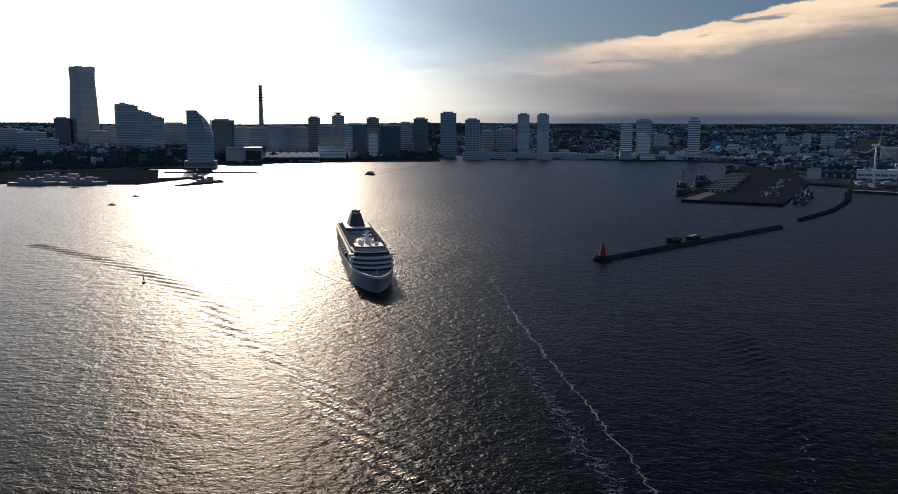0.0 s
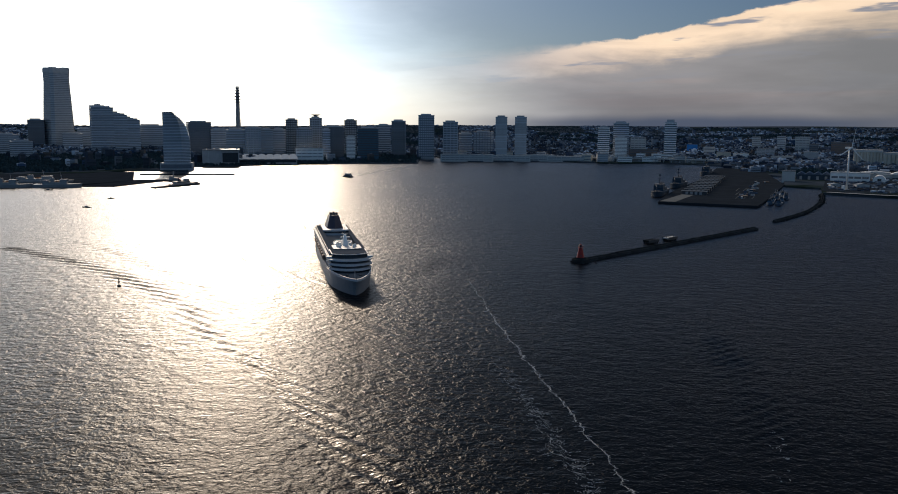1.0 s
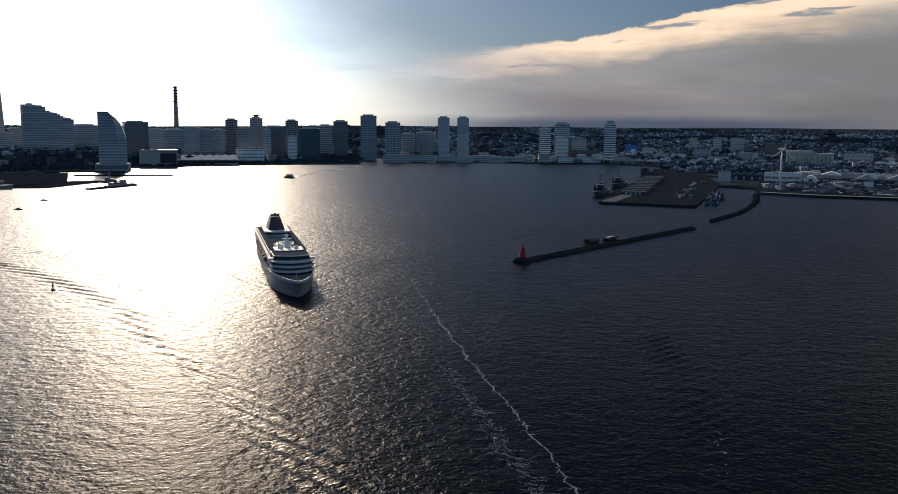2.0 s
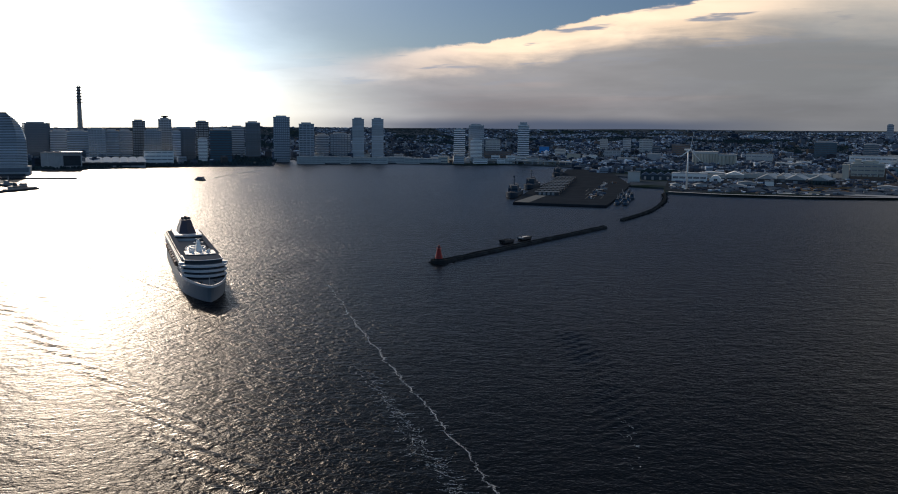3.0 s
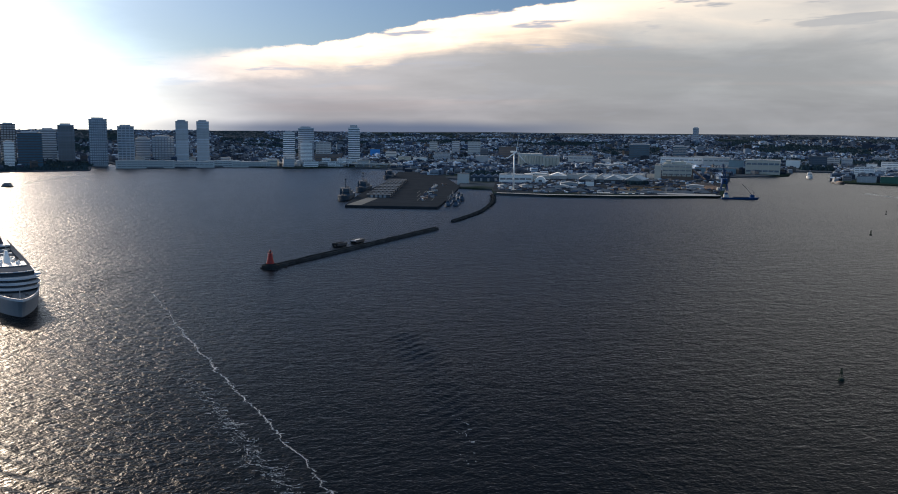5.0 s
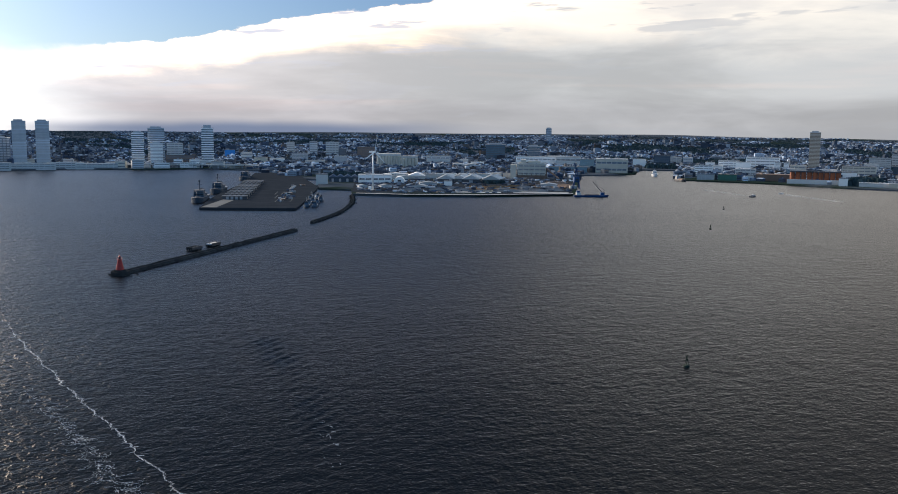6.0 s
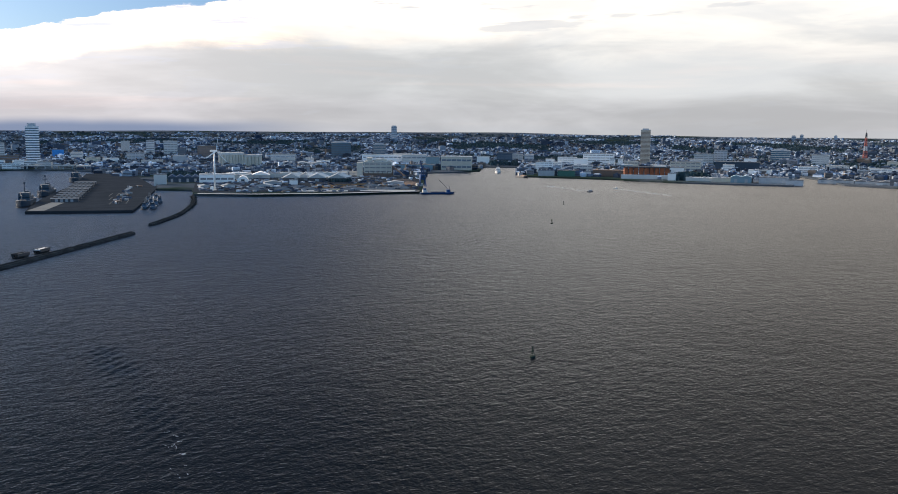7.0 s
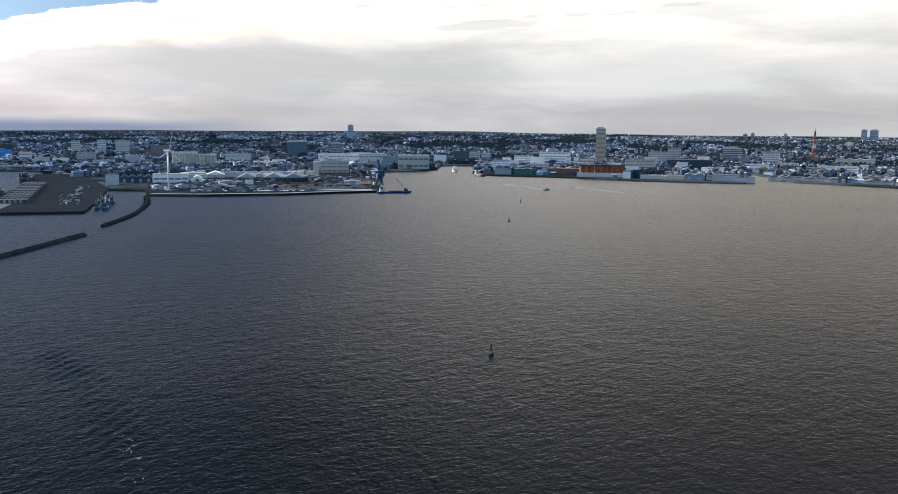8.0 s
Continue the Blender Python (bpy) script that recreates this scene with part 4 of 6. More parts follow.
BW_A = [(127, 714), (347, 949)]
BW_B = [(389, 1017), (436, 1080), (475, 1139), (508, 1200), (546, 1275), (578, 1350), (606, 1425)]
caisson_row("breakwater", "long straight dark concrete breakwater behind the red light", BW_A, 3.6, 2.4, 10.0)
caisson_row("breakwater", "curved dark concrete breakwater reaching the quay", BW_B, 3.4, 2.4, 9.0)
boulders("armour_rocks", "dark armour stones along the curved breakwater", BW_B, 5.6, 900, 0.9, 1.9)
boulders("armour_rocks", "dark armour stones round the light's foot", [(121, 711), (134, 724)], 8.0, 200, 0.9, 1.9)


def build_lighthouse():
    t = thing("lighthouse", "red tapered harbour lighthouse on a round concrete base", "lighthouse", pose(125.0, 714, 0))
    part("base", Geo().round(0, 0, -3, 3.0, 7.6, 7.0, 20).round(0, 0, 3.0, 4.2, 4.6, 4.4, 16), ROCK, t)
    part("tower", Geo().round(0, 0, 4.2, 12.2, 3.3, 1.5, 16), RED, t, "red tapered tower")
    part("gallery", Geo().round(0, 0, 12.2, 12.6, 2.2, 2.2, 16), RED, t)
    rail = Geo()
    for k in range(10):
        a = k * math.pi / 5
        rail.rod((2.1 * math.cos(a), 2.1 * math.sin(a), 12.6), (2.1 * math.cos(a), 2.1 * math.sin(a), 13.6), 0.06, 4)
        b = a + math.pi / 5
        rail.rod((2.1 * math.cos(a), 2.1 * math.sin(a), 13.6), (2.1 * math.cos(b), 2.1 * math.sin(b), 13.6), 0.06, 4)
    part("railing", rail, RED, t)
    part("lantern", Geo().round(0, 0, 12.6, 14.4, 0.85, 0.85, 10), GLASS_DARK, t, "glazed lantern")
    part("cap", Geo().round(0, 0, 14.4, 15.4, 1.1, 0.2, 10).rod((0, 0, 15.3), (0, 0, 16.6), 0.08), RED, t)
    part("door", Geo().box(-0.5, 0.5, -2.95, -2.5, 4.2, 6.2), STEEL_DARK, t)


build_lighthouse()


def mooring_platform(label, x, y, turn, l, w, deck, rim):
    t = thing("mooring_platform", label, "platform", pose(x, y, 0, 0, 0, turn), "mooring platforms")
    part("deck", Geo().box(-l / 2, l / 2, -w / 2, w / 2, 2.4, 3.4), deck, t)
    pile = Geo().round(0, 0, -4, 2.4, 0.7, 0.7, 8).mesh("post", ROCK)
    n = 6
    for k in range(n):
        for s in (-1, 1):
            part("post", pile, ROCK, t).location = (-l / 2 + 1 + k * (l - 2) / (n - 1), s * (w / 2 - 0.9), 0)
    for s in (-1, 1):
        part("fender", Geo().box(-l / 2, l / 2, s * w / 2 - 0.3, s * w / 2 + 0.3, 1.2, 3.9), rim, t)
    bollard = Geo().round(0, 0, 3.4, 4.5, 0.4, 0.5, 8).mesh("bollard", STEEL_DARK)
    for sx in (-1, 1):
        part("bollard", bollard, STEEL_DARK, t).location = (sx * (l / 2 - 1.5), 0, 0)


mooring_platform("dark mooring platform on piles behind the breakwater", 208, 833, 40, 15, 7, ROCK, STEEL_DARK)
mooring_platform("mooring platform with a pale deck on dark piles", 231, 855, 46, 16, 7, CONCRETE, STEEL_DARK)


# ---- boats ----
def vessel(name, label, category, m, l, b, free, hull, houses, bow=0.22, group="", sheer=0.5, deck=STEEL_GREY):
    """A hull with raked bow and transom stern, bow towards +y; houses: (part, s0, s1, width, z0, z1, material)."""
    t = thing(name, label, category, m, group)
    rings = []
    for z, k, push in ((-1.5, 0.75, -0.05 * l), (0.3, 0.94, -0.03 * l), (free, 1.0, 0.0)):
        ring, back = [], []
        for u in (0.0, 0.04, 0.5, 1 - bow, 1 - bow * 0.6, 1 - bow * 0.3, 1 - bow * 0.1):
            f = min(1.0, (1 - u) / bow)
            h = b / 2 * k * math.sin(f * math.pi / 2) ** 0.8 * (0.9 if u == 0 else 1)
            zz = z + (sheer * free * max(0, u - 0.6) ** 2 * 4 if z == free else 0)
            ring.append((h, (u - 0.5) * l + push * max(0, u - 0.5) * 2, zz))
            back.append((-h, (u - 0.5) * l + push * max(0, u - 0.5) * 2, zz))
        tip = (0, 0.5 * l + push, z + (sheer * free * 0.64 if z == free else 0))
        rings.append(ring + [tip] + back[::-1])
    part("hull", Geo().loft(rings), hull, t)
    inset = [(x * 0.93, y * 0.985) for x, y, z in rings[2]]
    part("deck", Geo().poly(inset, free - 0.1, free + 0.12), deck, t)
    for nm, s0, s1, w, z0, z1, mat in houses:
        part(nm, Geo().poly([(-w / 2, s0), (w / 2, s0), (w / 2, s1), (-w / 2, s1)], z0, z1,
                            [(-w / 2, s0), (w / 2, s0), (w / 2 * 0.94, s1 - 0.06 * (s1 - s0)), (-w / 2 * 0.94, s1 - 0.06 * (s1 - s0))]), mat, t)
    return t


def naval(x, y, turn, label):
    t = vessel("support_ship", label, "ship", pose(x, y, 0, 0, 0, turn), 100, 20, 7.0, NAVY_GREY,
               [("deckhouse", -30, 20, 16, 7, 12, NAVY_GREY), ("bridge", -2, 19, 15, 12, 18, NAVY_GREY), ("bridge_glazing", 17.5, 19.2, 14.4, 14.4, 16.0, GLASS_DARK),
                ("funnel", -22, -13, 6, 12, 19, NAVY_GREY), ("hatch", 25, 36, 8, 7, 9, STEEL_DARK)], group="grey ships at the pier")
    part("mast", Geo().rod((0, 5, 18), (0, 4, 33), 0.9, 6, 0.4).rod((-4, 4.4, 26), (4, 4.4, 26), 0.3).round(0, 4.2, 30, 33, 1.4, 1.4, 8), NAVY_GREY, t)
    part("crane", Geo().rod((0, 39, 7), (0, 39, 15), 0.7).rod((0, 39, 14.5), (3, 27, 18), 0.4), NAVY_GREY, t)


naval(341, 1403, 160.7, "dark grey support ship moored along the cargo pier")
naval(414, 1585, 158, "dark grey support ship with mast, moored beyond another")
naval(566, 1962, 158, "dark grey ship moored at the pier's root")


def tug(x, y, turn, l=30):
    t = vessel("tugboat", "blue tugboat moored beside the cargo pier", "tugboat", pose(x, y, 0, 0, 0, turn), l, 8.5, 3.0, TUG_BLUE,
               [("deckhouse", -4, 6, 6, 3, 5.8, TUG_BLUE), ("wheelhouse", 0, 5, 4.6, 5.8, 8.6, NAVY_GREY), ("window_band", 4.6, 5.0, 4.4, 7.0, 8.0, GLASS_DARK), ("funnel", -4, -2, 1.6, 5.8, 9, STEEL_DARK)], bow=0.35, group="blue tugs")
    part("mast", Geo().rod((0, 1, 8.6), (0, 0.5, 14), 0.2), STEEL_GREY, t)


for k, (x, y) in enumerate(((461, 1243), (480, 1287), (491, 1283), (503, 1335), (515, 1331), (528, 1383), (472, 1239), (471, 1265), (494, 1311), (509, 1359), (536, 1405), (525, 1359))):
    tug(x, y, 180 - 25 + 4 * (k % 3))


def crane_barge():
    t = vessel("crane_barge", "blue crane barge moored at the quay's end", "barge", pose(992, 1254, 0, 0, 0, -120), 62, 15, 3.0, BLUE_PAINT,
               [("deckhouse", -27, -19, 11, 3, 7.5, PALE), ("wheelhouse", -26, -21, 8, 7.5, 10.5, BLUE_PAINT), ("coaming", -12, 14, 10, 3, 4.6, STEEL_DARK), ("slewing_house", 16, 23, 7, 3, 8, BLUE_PAINT)], bow=0.18, deck=STEEL_DARK)
    part("jib", Geo().rod((-0.8, 20, 7), (-0.4, 2, 26), 0.4).rod((0.8, 20, 7), (0.4, 2, 26), 0.4).rod((0, 22, 8), (0, 22, 13), 0.4).rod((0, 22, 13), (0, 2, 26), 0.12), STEEL_DARK, t)


def quay_crane():
    """Blue slewing crane on portal legs."""
    t = thing("quay_crane", "tall blue slewing crane on portal legs", "crane", stand(38.0, 1762, 15))
    for x in (-6, 6):
        for y in (-5, 5):
            part("leg", Geo().rod((x, y, 0), (x * 0.6, y * 0.6, 13), 0.9), BLUE_PAINT, t)
    t.scale = (1.1, 1.1, 1.12)
    part("portal", Geo().box(-5, 5, -4.5, 4.5, 12, 14.5), BLUE_PAINT, t)
    part("machine_house", Geo().box(-4.5, 4.5, -4, 7, 14.5, 21), BLUE_PAINT, t)
    part("cab", Geo().box(-1.6, 1.6, -6.5, -4, 15, 18), GLASS_DARK, t)
    part("tower", Geo().rod((-2.5, 3, 21), (-0.8, -1, 34), 0.6).rod((2.5, 3, 21), (0.8, -1, 34), 0.6).box(-1.2, 1.2, -2, 1, 33, 35), BLUE_PAINT, t)
    part("jib", Geo().rod((-1.5, -4, 20), (-8, -16, 46), 0.6).rod((1.5, -4, 20), (-7, -16, 46), 0.6).rod((0, -1, 34.5), (-7.5, -16, 46), 0.2).rod((-7.5, -16, 46), (-11, -22, 42), 0.4), BLUE_PAINT, t)
    part("foot_shed", Geo().box(-9, 3, 8, 14, 0, 5), PALE, t)


def turbine():
    t = thing("wind_turbine", "white three-bladed wind turbine on the quay", "wind turbine", stand(24.74, 1650, 52))
    part("tower", Geo().round(0, 0, 0, 69.0, 1.75, 1.1, 20), WHITE, t, smooth=True)
    part("foundation", Geo().round(0, 0, -2, 0.6, 5, 5, 16), CONCRETE, t)
    part("nacelle", Geo().loft([[(x * s, y, 70.3 + z * s) for x, z in ((-1.7, -1.6), (1.7, -1.6), (1.7, 1.6), (-1.7, 1.6))] for y, s in ((-4, 0.7), (-1, 1), (6, 1), (8, 0.75))]), WHITE, t)
    part("hub", Geo().loft([[(r * math.cos(a * math.pi / 5), y, 70.3 + r * math.sin(a * math.pi / 5)) for a in range(10)] for y, r in ((-7.5, 0.3), (-6.6, 1.2), (-4, 1.6))]), WHITE, t)
    for ang in (8, 128, 248):
        a = radians(ang)
        rings = []
        for u, chord, thick in ((0.02, 0.7, 0.7), (0.12, 1.1, 0.7), (0.22, 1.3, 0.5), (0.55, 0.9, 0.3), (0.85, 0.6, 0.2), (1.0, 0.2, 0.1)):
            d = 34 * u
            ring = []
            for i, j in ((-1, 0), (0, -1), (1, 0), (0, 1)):
                lx, ly = i * chord, -5.2 + j * thick + i * chord * 0.25 - 2.5 * u * u
                ring.append((lx * math.cos(a) + d * math.sin(a), ly, 70.3 + d * math.cos(a) - lx * math.sin(a)))
            rings.append(ring)
        part("blade", Geo().loft(rings), WHITE, t)
    part("control_house", Geo().box(-12, -8.5, -4, 1, 0, 7.5), WHITE, t)


crane_barge()
quay_crane()
turbine()


def buoy(label, x, y, h, paint):
    t = thing("buoy", label, "buoy", pose(x, y, 0))
    part("float", Geo().round(0, 0, -0.8, 0.9, h * 0.24, h * 0.26, 16).round(0, 0, 0.9, 1.3, h * 0.26, h * 0.16, 16), paint, t)
    g = Geo()
    for k in range(4):
        a = math.pi / 4 + k * math.pi / 2
        g.rod((h * 0.15 * math.cos(a), h * 0.15 * math.sin(a), 1.2), (h * 0.06 * math.cos(a), h * 0.06 * math.sin(a), h * 0.8), 0.1, 5)
        b = a + math.pi / 2
        for z, s in ((h * 0.35, 0.124), (h * 0.58, 0.093)):
            g.rod((h * s * math.cos(a), h * s * math.sin(a), z), (h * s * math.cos(b), h * s * math.sin(b), z), 0.07, 4)
    part("cage", g, paint, t)
    part("radar_reflector", Geo().box(-h * 0.09, h * 0.09, -0.06, 0.06, h * 0.52, h * 0.74).box(-0.06, 0.06, -h * 0.09, h * 0.09, h * 0.52, h * 0.74), paint, t)
    part("lamp", Geo().round(0, 0, h * 0.8, h * 0.84, h * 0.1, h * 0.1, 10).round(0, 0, h * 0.84, h * 0.97, h * 0.05, h * 0.04, 8), paint, t)
    part("top_mark", Geo().box(-h * 0.11, h * 0.11, -0.08, 0.08, h * 0.93, h * 1.0), paint, t)


buoy("green lateral buoy with cage and lantern", 334, 310, 5.9, GREEN_PAINT)
buoy("dark green buoy far out in the fairway", 804, 773, 5.8, GREEN_PAINT)
buoy("dark red buoy far out in the fairway", 1025, 971, 5.4, STEEL_DARK)
buoy("dark buoy silhouetted in the sun glitter", -210.5, 592, 5.2, STEEL_DARK)


def small_boat(label, x, y, turn, l, hull=STEEL_DARK, house=STEEL_GREY):
    t = vessel("motor_boat", label, "boat", pose(x, y, 0, 0, 0, turn), l, l * 0.28, l * 0.09, hull,
               [("cabin", -0.2 * l, 0.12 * l, l * 0.2, l * 0.09, l * 0.2, house), ("window_band", 0.1 * l, 0.125 * l, l * 0.18, l * 0.13, l * 0.18, GLASS_DARK)], bow=0.4)
    part("mast", Geo().rod((0, 0, l * 0.2), (0, -0.5, l * 0.34), 0.12), STEEL_GREY, t)


small_boat("dark motor boat crossing the glitter", -465, 1140, 80, 12)
small_boat("dark motor boat crossing the glitter", -484, 1269, 75, 11)
small_boat("dark work boat near the ship pier", -645, 1419, -80, 13)
small_boat("dark work boat with a white cabin under way", 1272, 1144, -70, 22)
small_boat("small white motor boat under way", 1388, 1184, 80, 12, WHITE, WHITE)
t = vessel("ferry", "dark sightseeing ferry with two glazed decks", "ferry", pose(-208, 1800, 0, 0, 0, 62), 24, 9, 2.2, STEEL_DARK,
           [("lower_deck", -10, 6, 8, 2.2, 5.2, STEEL_GREY), ("window_band", -9.5, 6.2, 8.2, 3.2, 4.4, GLASS_DARK), ("upper_deck", -8, 3, 7, 5.2, 7.6, STEEL_GREY), ("canopy", -9, 3.5, 7.6, 7.6, 7.9, STEEL_GREY)], bow=0.3)
vessel("ferry", "white ferry entering the channel mouth", "ferry", pose(*polar(42.7, 2400), 0, 0, 0, 140), 50, 15, 5, WHITE,
       [("deckhouse", -20, 12, 12, 5, 9, WHITE), ("window_band", -19, 12.2, 12.2, 6.4, 7.6, GLASS_DARK), ("upper_deck", -18, 10.5, 10.6, 9, 12.2, WHITE), ("window_band", -17, 10.7, 10.8, 10, 11.2, GLASS_DARK), ("bridge", 2, 9, 9, 12.2, 15.4, WHITE), ("bridge_glazing", 8.4, 9.2, 8.6, 13.4, 14.6, GLASS_DARK), ("funnel", -12, -7, 4, 12.2, 17, BLUE_PAINT), ("mast", 3, 4, 0.8, 15.4, 22, STEEL_GREY)])
vessel("cargo_ship", "black coaster with white deckhouse at the channel mouth", "ship", pose(*polar(44.4, 2190), 0, 0, 0, 160), 55, 13, 4, STEEL_DARK,
       [("deckhouse", -22, -12, 10, 4, 11, SHIP_GREY), ("funnel", -20, -16, 3, 11, 14, STEEL_DARK), ("hatch", -6, 18, 8, 4, 6, BROWN)])
for az, r, turn, l, b in ((-27.3, 1640, -82, 84, 15), (-24.5, 1618, -82, 80, 14), (-25.6, 1720, -80, 120, 18)):
    t = vessel("moored_ship", "pale coastguard ship moored at the ship pier", "ship", pose(*polar(az, r), 0, 0, 0, turn), l, b, 5.5, SHIP_GREY,
           [("deckhouse", -0.3 * l, 0.2 * l, b * 0.75, 5.5, 9.5, SHIP_GREY), ("bridge", 0.05 * l, 0.2 * l, b * 0.7, 9.5, 14, SHIP_GREY), ("window_band", 0.185 * l, 0.2 * l, b * 0.68, 11.4, 12.8, GLASS_DARK), ("funnel", -0.15 * l, -0.07 * l, 5, 9.5, 16, SHIP_GREY)], group="ships at the pier")
    part("mast", Geo().rod((0, 0.08 * l, 14), (0, 0.06 * l, 25), 0.6, 6, 0.25).rod((-3, 0.07 * l, 20), (3, 0.07 * l, 20), 0.25), SHIP_GREY, t)
    part("crane", Geo().rod((0, -0.36 * l, 5.5), (0, -0.36 * l, 11), 0.6).rod((0, -0.36 * l, 10.5), (2, -0.24 * l, 14), 0.35), SHIP_GREY, t)
    part("hangar", Geo().box(-b * 0.3, b * 0.3, -0.3 * l, -0.18 * l, 9.5, 12.5), SHIP_GREY, t)
    for x in (-b * 0.34, b * 0.34):
        part("ship_boat", Geo().loft([[(x + w * 0.2, -0.05 * l, z) for w, z in ((-1, 10), (1, 10), (1, 11.4), (-1, 11.4))], [(x + w * 1.1, 0.0, z) for w, z in ((-1, 9.7), (1, 9.7), (1, 11.6), (-1, 11.6))], [(x + w * 0.2, 0.05 * l, z) for w, z in ((-1, 10), (1, 10), (1, 11.4), (-1, 11.4))]]), ORANGE, t)
vessel("moored_ship", "white excursion ship at the jetty", "ship", pose(-464, 1544, 0, 0, 0, -26), 62, 12, 4, SHIP_GREY,
       [("deckhouse", -22, 14, 9, 4, 8, SHIP_GREY), ("bridge", 4, 13, 8, 8, 11.5, SHIP_GREY), ("window_band", -20, 14.2, 9.2, 5.6, 6.8, GLASS_DARK), ("funnel", -12, -7, 3, 8, 13, STEEL_DARK)])
vessel("moored_ship", "grey patrol ship beside the jetty", "ship", pose(-515, 1645, 0, 0, 0, 60), 46, 9, 3.5, SHIP_GREY,
       [("deckhouse", -14, 8, 7, 3.5, 7, SHIP_GREY), ("bridge", 0, 7, 6, 7, 10, SHIP_GREY), ("mast_house", -2, 0, 1, 10, 18, STEEL_GREY)])


# ---- working quay ----
def rnd_turn(seed):
    return random.Random(int(seed * 100)).uniform(-25, 25)


def tree_clumps(places, size):
    """Ragged crowns of small clumps round each (azimuth, distance, scale)."""
    rnd = random.Random(len(places))
    g = Geo()
    for az, r, k in places:
        x0, y0 = polar(az, r)
        z0 = ground_z(x0, y0)
        for _ in range(5):
            s = size * k * rnd.uniform(0.4, 0.75)
            x, y, z = x0 + rnd.gauss(0, size * 0.55), y0 + rnd.gauss(0, size * 0.55), z0 + size * k * rnd.uniform(0.2, 0.8)
            a = rnd.uniform(0, 1)
            ring = [(x + s * rnd.uniform(0.7, 1.15) * math.cos(a + q), y + s * rnd.uniform(0.7, 1.15) * math.sin(a + q)) for q in (0, 1.26, 2.5, 3.77, 5.0)]
            g.poly(ring, z - s * 0.9, z + s * rnd.uniform(0.5, 0.9), [(x + (p - x) * 0.45, y + (q - y) * 0.45) for p, q in ring])
    return g


def patch(name, label, ring, mat, z=3.35):
    return solid(name, label, "ground", Geo().poly(ring, z - 0.4, z), mat, kind="structure")


def quad(a0, a1, r0, r1):
    return [polar(a0, r0), polar(a1, r0), polar(a1, r1), polar(a0, r1)]


patch("pavement", "grey paved quay strip", [polar(23.7, 1556), polar(27, 1532), polar(32, 1542), polar(37.9, 1612), polar(37.9, 1640), polar(32, 1572), polar(27, 1562), polar(23.7, 1590)], ASPHALT, 3.45)
patch("pavement", "dark asphalt yard", quad(23.4, 28.5, 1600, 2080), ASPHALT, 3.25)
patch("pavement", "dark asphalt yard", quad(28.6, 37.8, 1600, 2080), ASPHALT, 3.25)
patch("bare_ground", "bare brown earth on the quay", quad(31.0, 34.2, 1690, 1800), EARTH, 3.4)
patch("bare_ground", "bare brown earth by the crane", quad(35.2, 37.2, 1780, 1900), EARTH, 3.4)
patch("grass", "strip of rough grass along the quay", quad(31.5, 34.6, 1645, 1680), LEAF, 3.4)
for az, r, w, d in ((27.2, 1640, 30, 14), (28.9, 1650, 40, 16), (30.6, 1640, 34, 18), (33.6, 1640, 60, 16), (35.6, 1660, 44, 18), (36.6, 1700, 40, 16), (34.6, 1750, 40, 20), (29.8, 1700, 30, 20)):
    t = stand(az, r)
    g = Geo().poly([(-w / 2, 0), (0, -d / 2), (w / 2, 0), (w * 0.3, d / 2), (-w * 0.3, d / 2)], 0, 5.5, [(-w * 0.2, 0), (0, -1), (w * 0.2, 0), (w * 0.1, 1), (-w * 0.1, 1)])
    solid("stockpile", "heap of grey gravel on the quay", "stockpile", g, GRAVEL, t, "gravel heaps")
patch("pavement", "pale concrete apron", quad(34.0, 37.6, 1618, 1650), ROOF_PALE, 3.5)
patch("pavement", "pale concrete apron", quad(30.2, 33.2, 1605, 1628), ROOF_PALE, 3.5)


front = ((23.7, 1556), (25.4, 1543), (27, 1532), (29.5, 1537), (32, 1542), (35, 1577), (37.9, 1612))
patch("quay_kerb", "pale worn concrete kerb along the quay's edge", [polar(a, r + 1.0) for a, r in front] + [polar(a, r + 8.0) for a, r in front[::-1]], CONCRETE, 4.0)


def silo_block(az, r, w, h, cols, label):
    t = thing("silo", label, "silo", stand(az, r))
    x = w / 2
    part("base", Geo().box(-x, x, 2, 24, -3, h * 0.93), CREAM, t)
    rad = w / cols / 2
    cyl = Geo().round(0, 0, 0, h * 0.86, rad, rad, 14).mesh("cell", CREAM)
    for k in range(cols):
        part("cell", cyl, CREAM, t).location = (-x + rad * (2 * k + 1), 3, 0)
    part("head_house", Geo().box(-x, x, -1, 25, h * 0.86, h), PALE, t)


silo_block(25.42, 2520, 68, 44, 9, "cream grain silo with a row of round cells")
silo_block(26.78, 2520, 48, 38, 5, "cream silo block with ribbed walls")
block("warehouse", "windowless white warehouse at the basin", "warehouse", 21.33, 1830, 24, 19, 22, PALE)
block("warehouse", "long white warehouse behind the turbine", "warehouse", 24.75, 1880, 70, 16, 34, WHITE, ROOF_PALE, rows=1)
shed("blue-grey shed with many gables", 22.7, 1905, 62, 15, 40, NAVY_GREY, SLATE_BLUE, 4)
t = thing("dome_shed", "white barrel-roofed storage tent", "shed", stand(26.35, 1880))
part("roof", Geo().vault(-12, 12, 0, 30, 0, 13), WHITE, t)
part("door", Geo().box(-3.5, 3.5, -0.2, 0.5, 0, 6.5), STEEL_DARK, t)
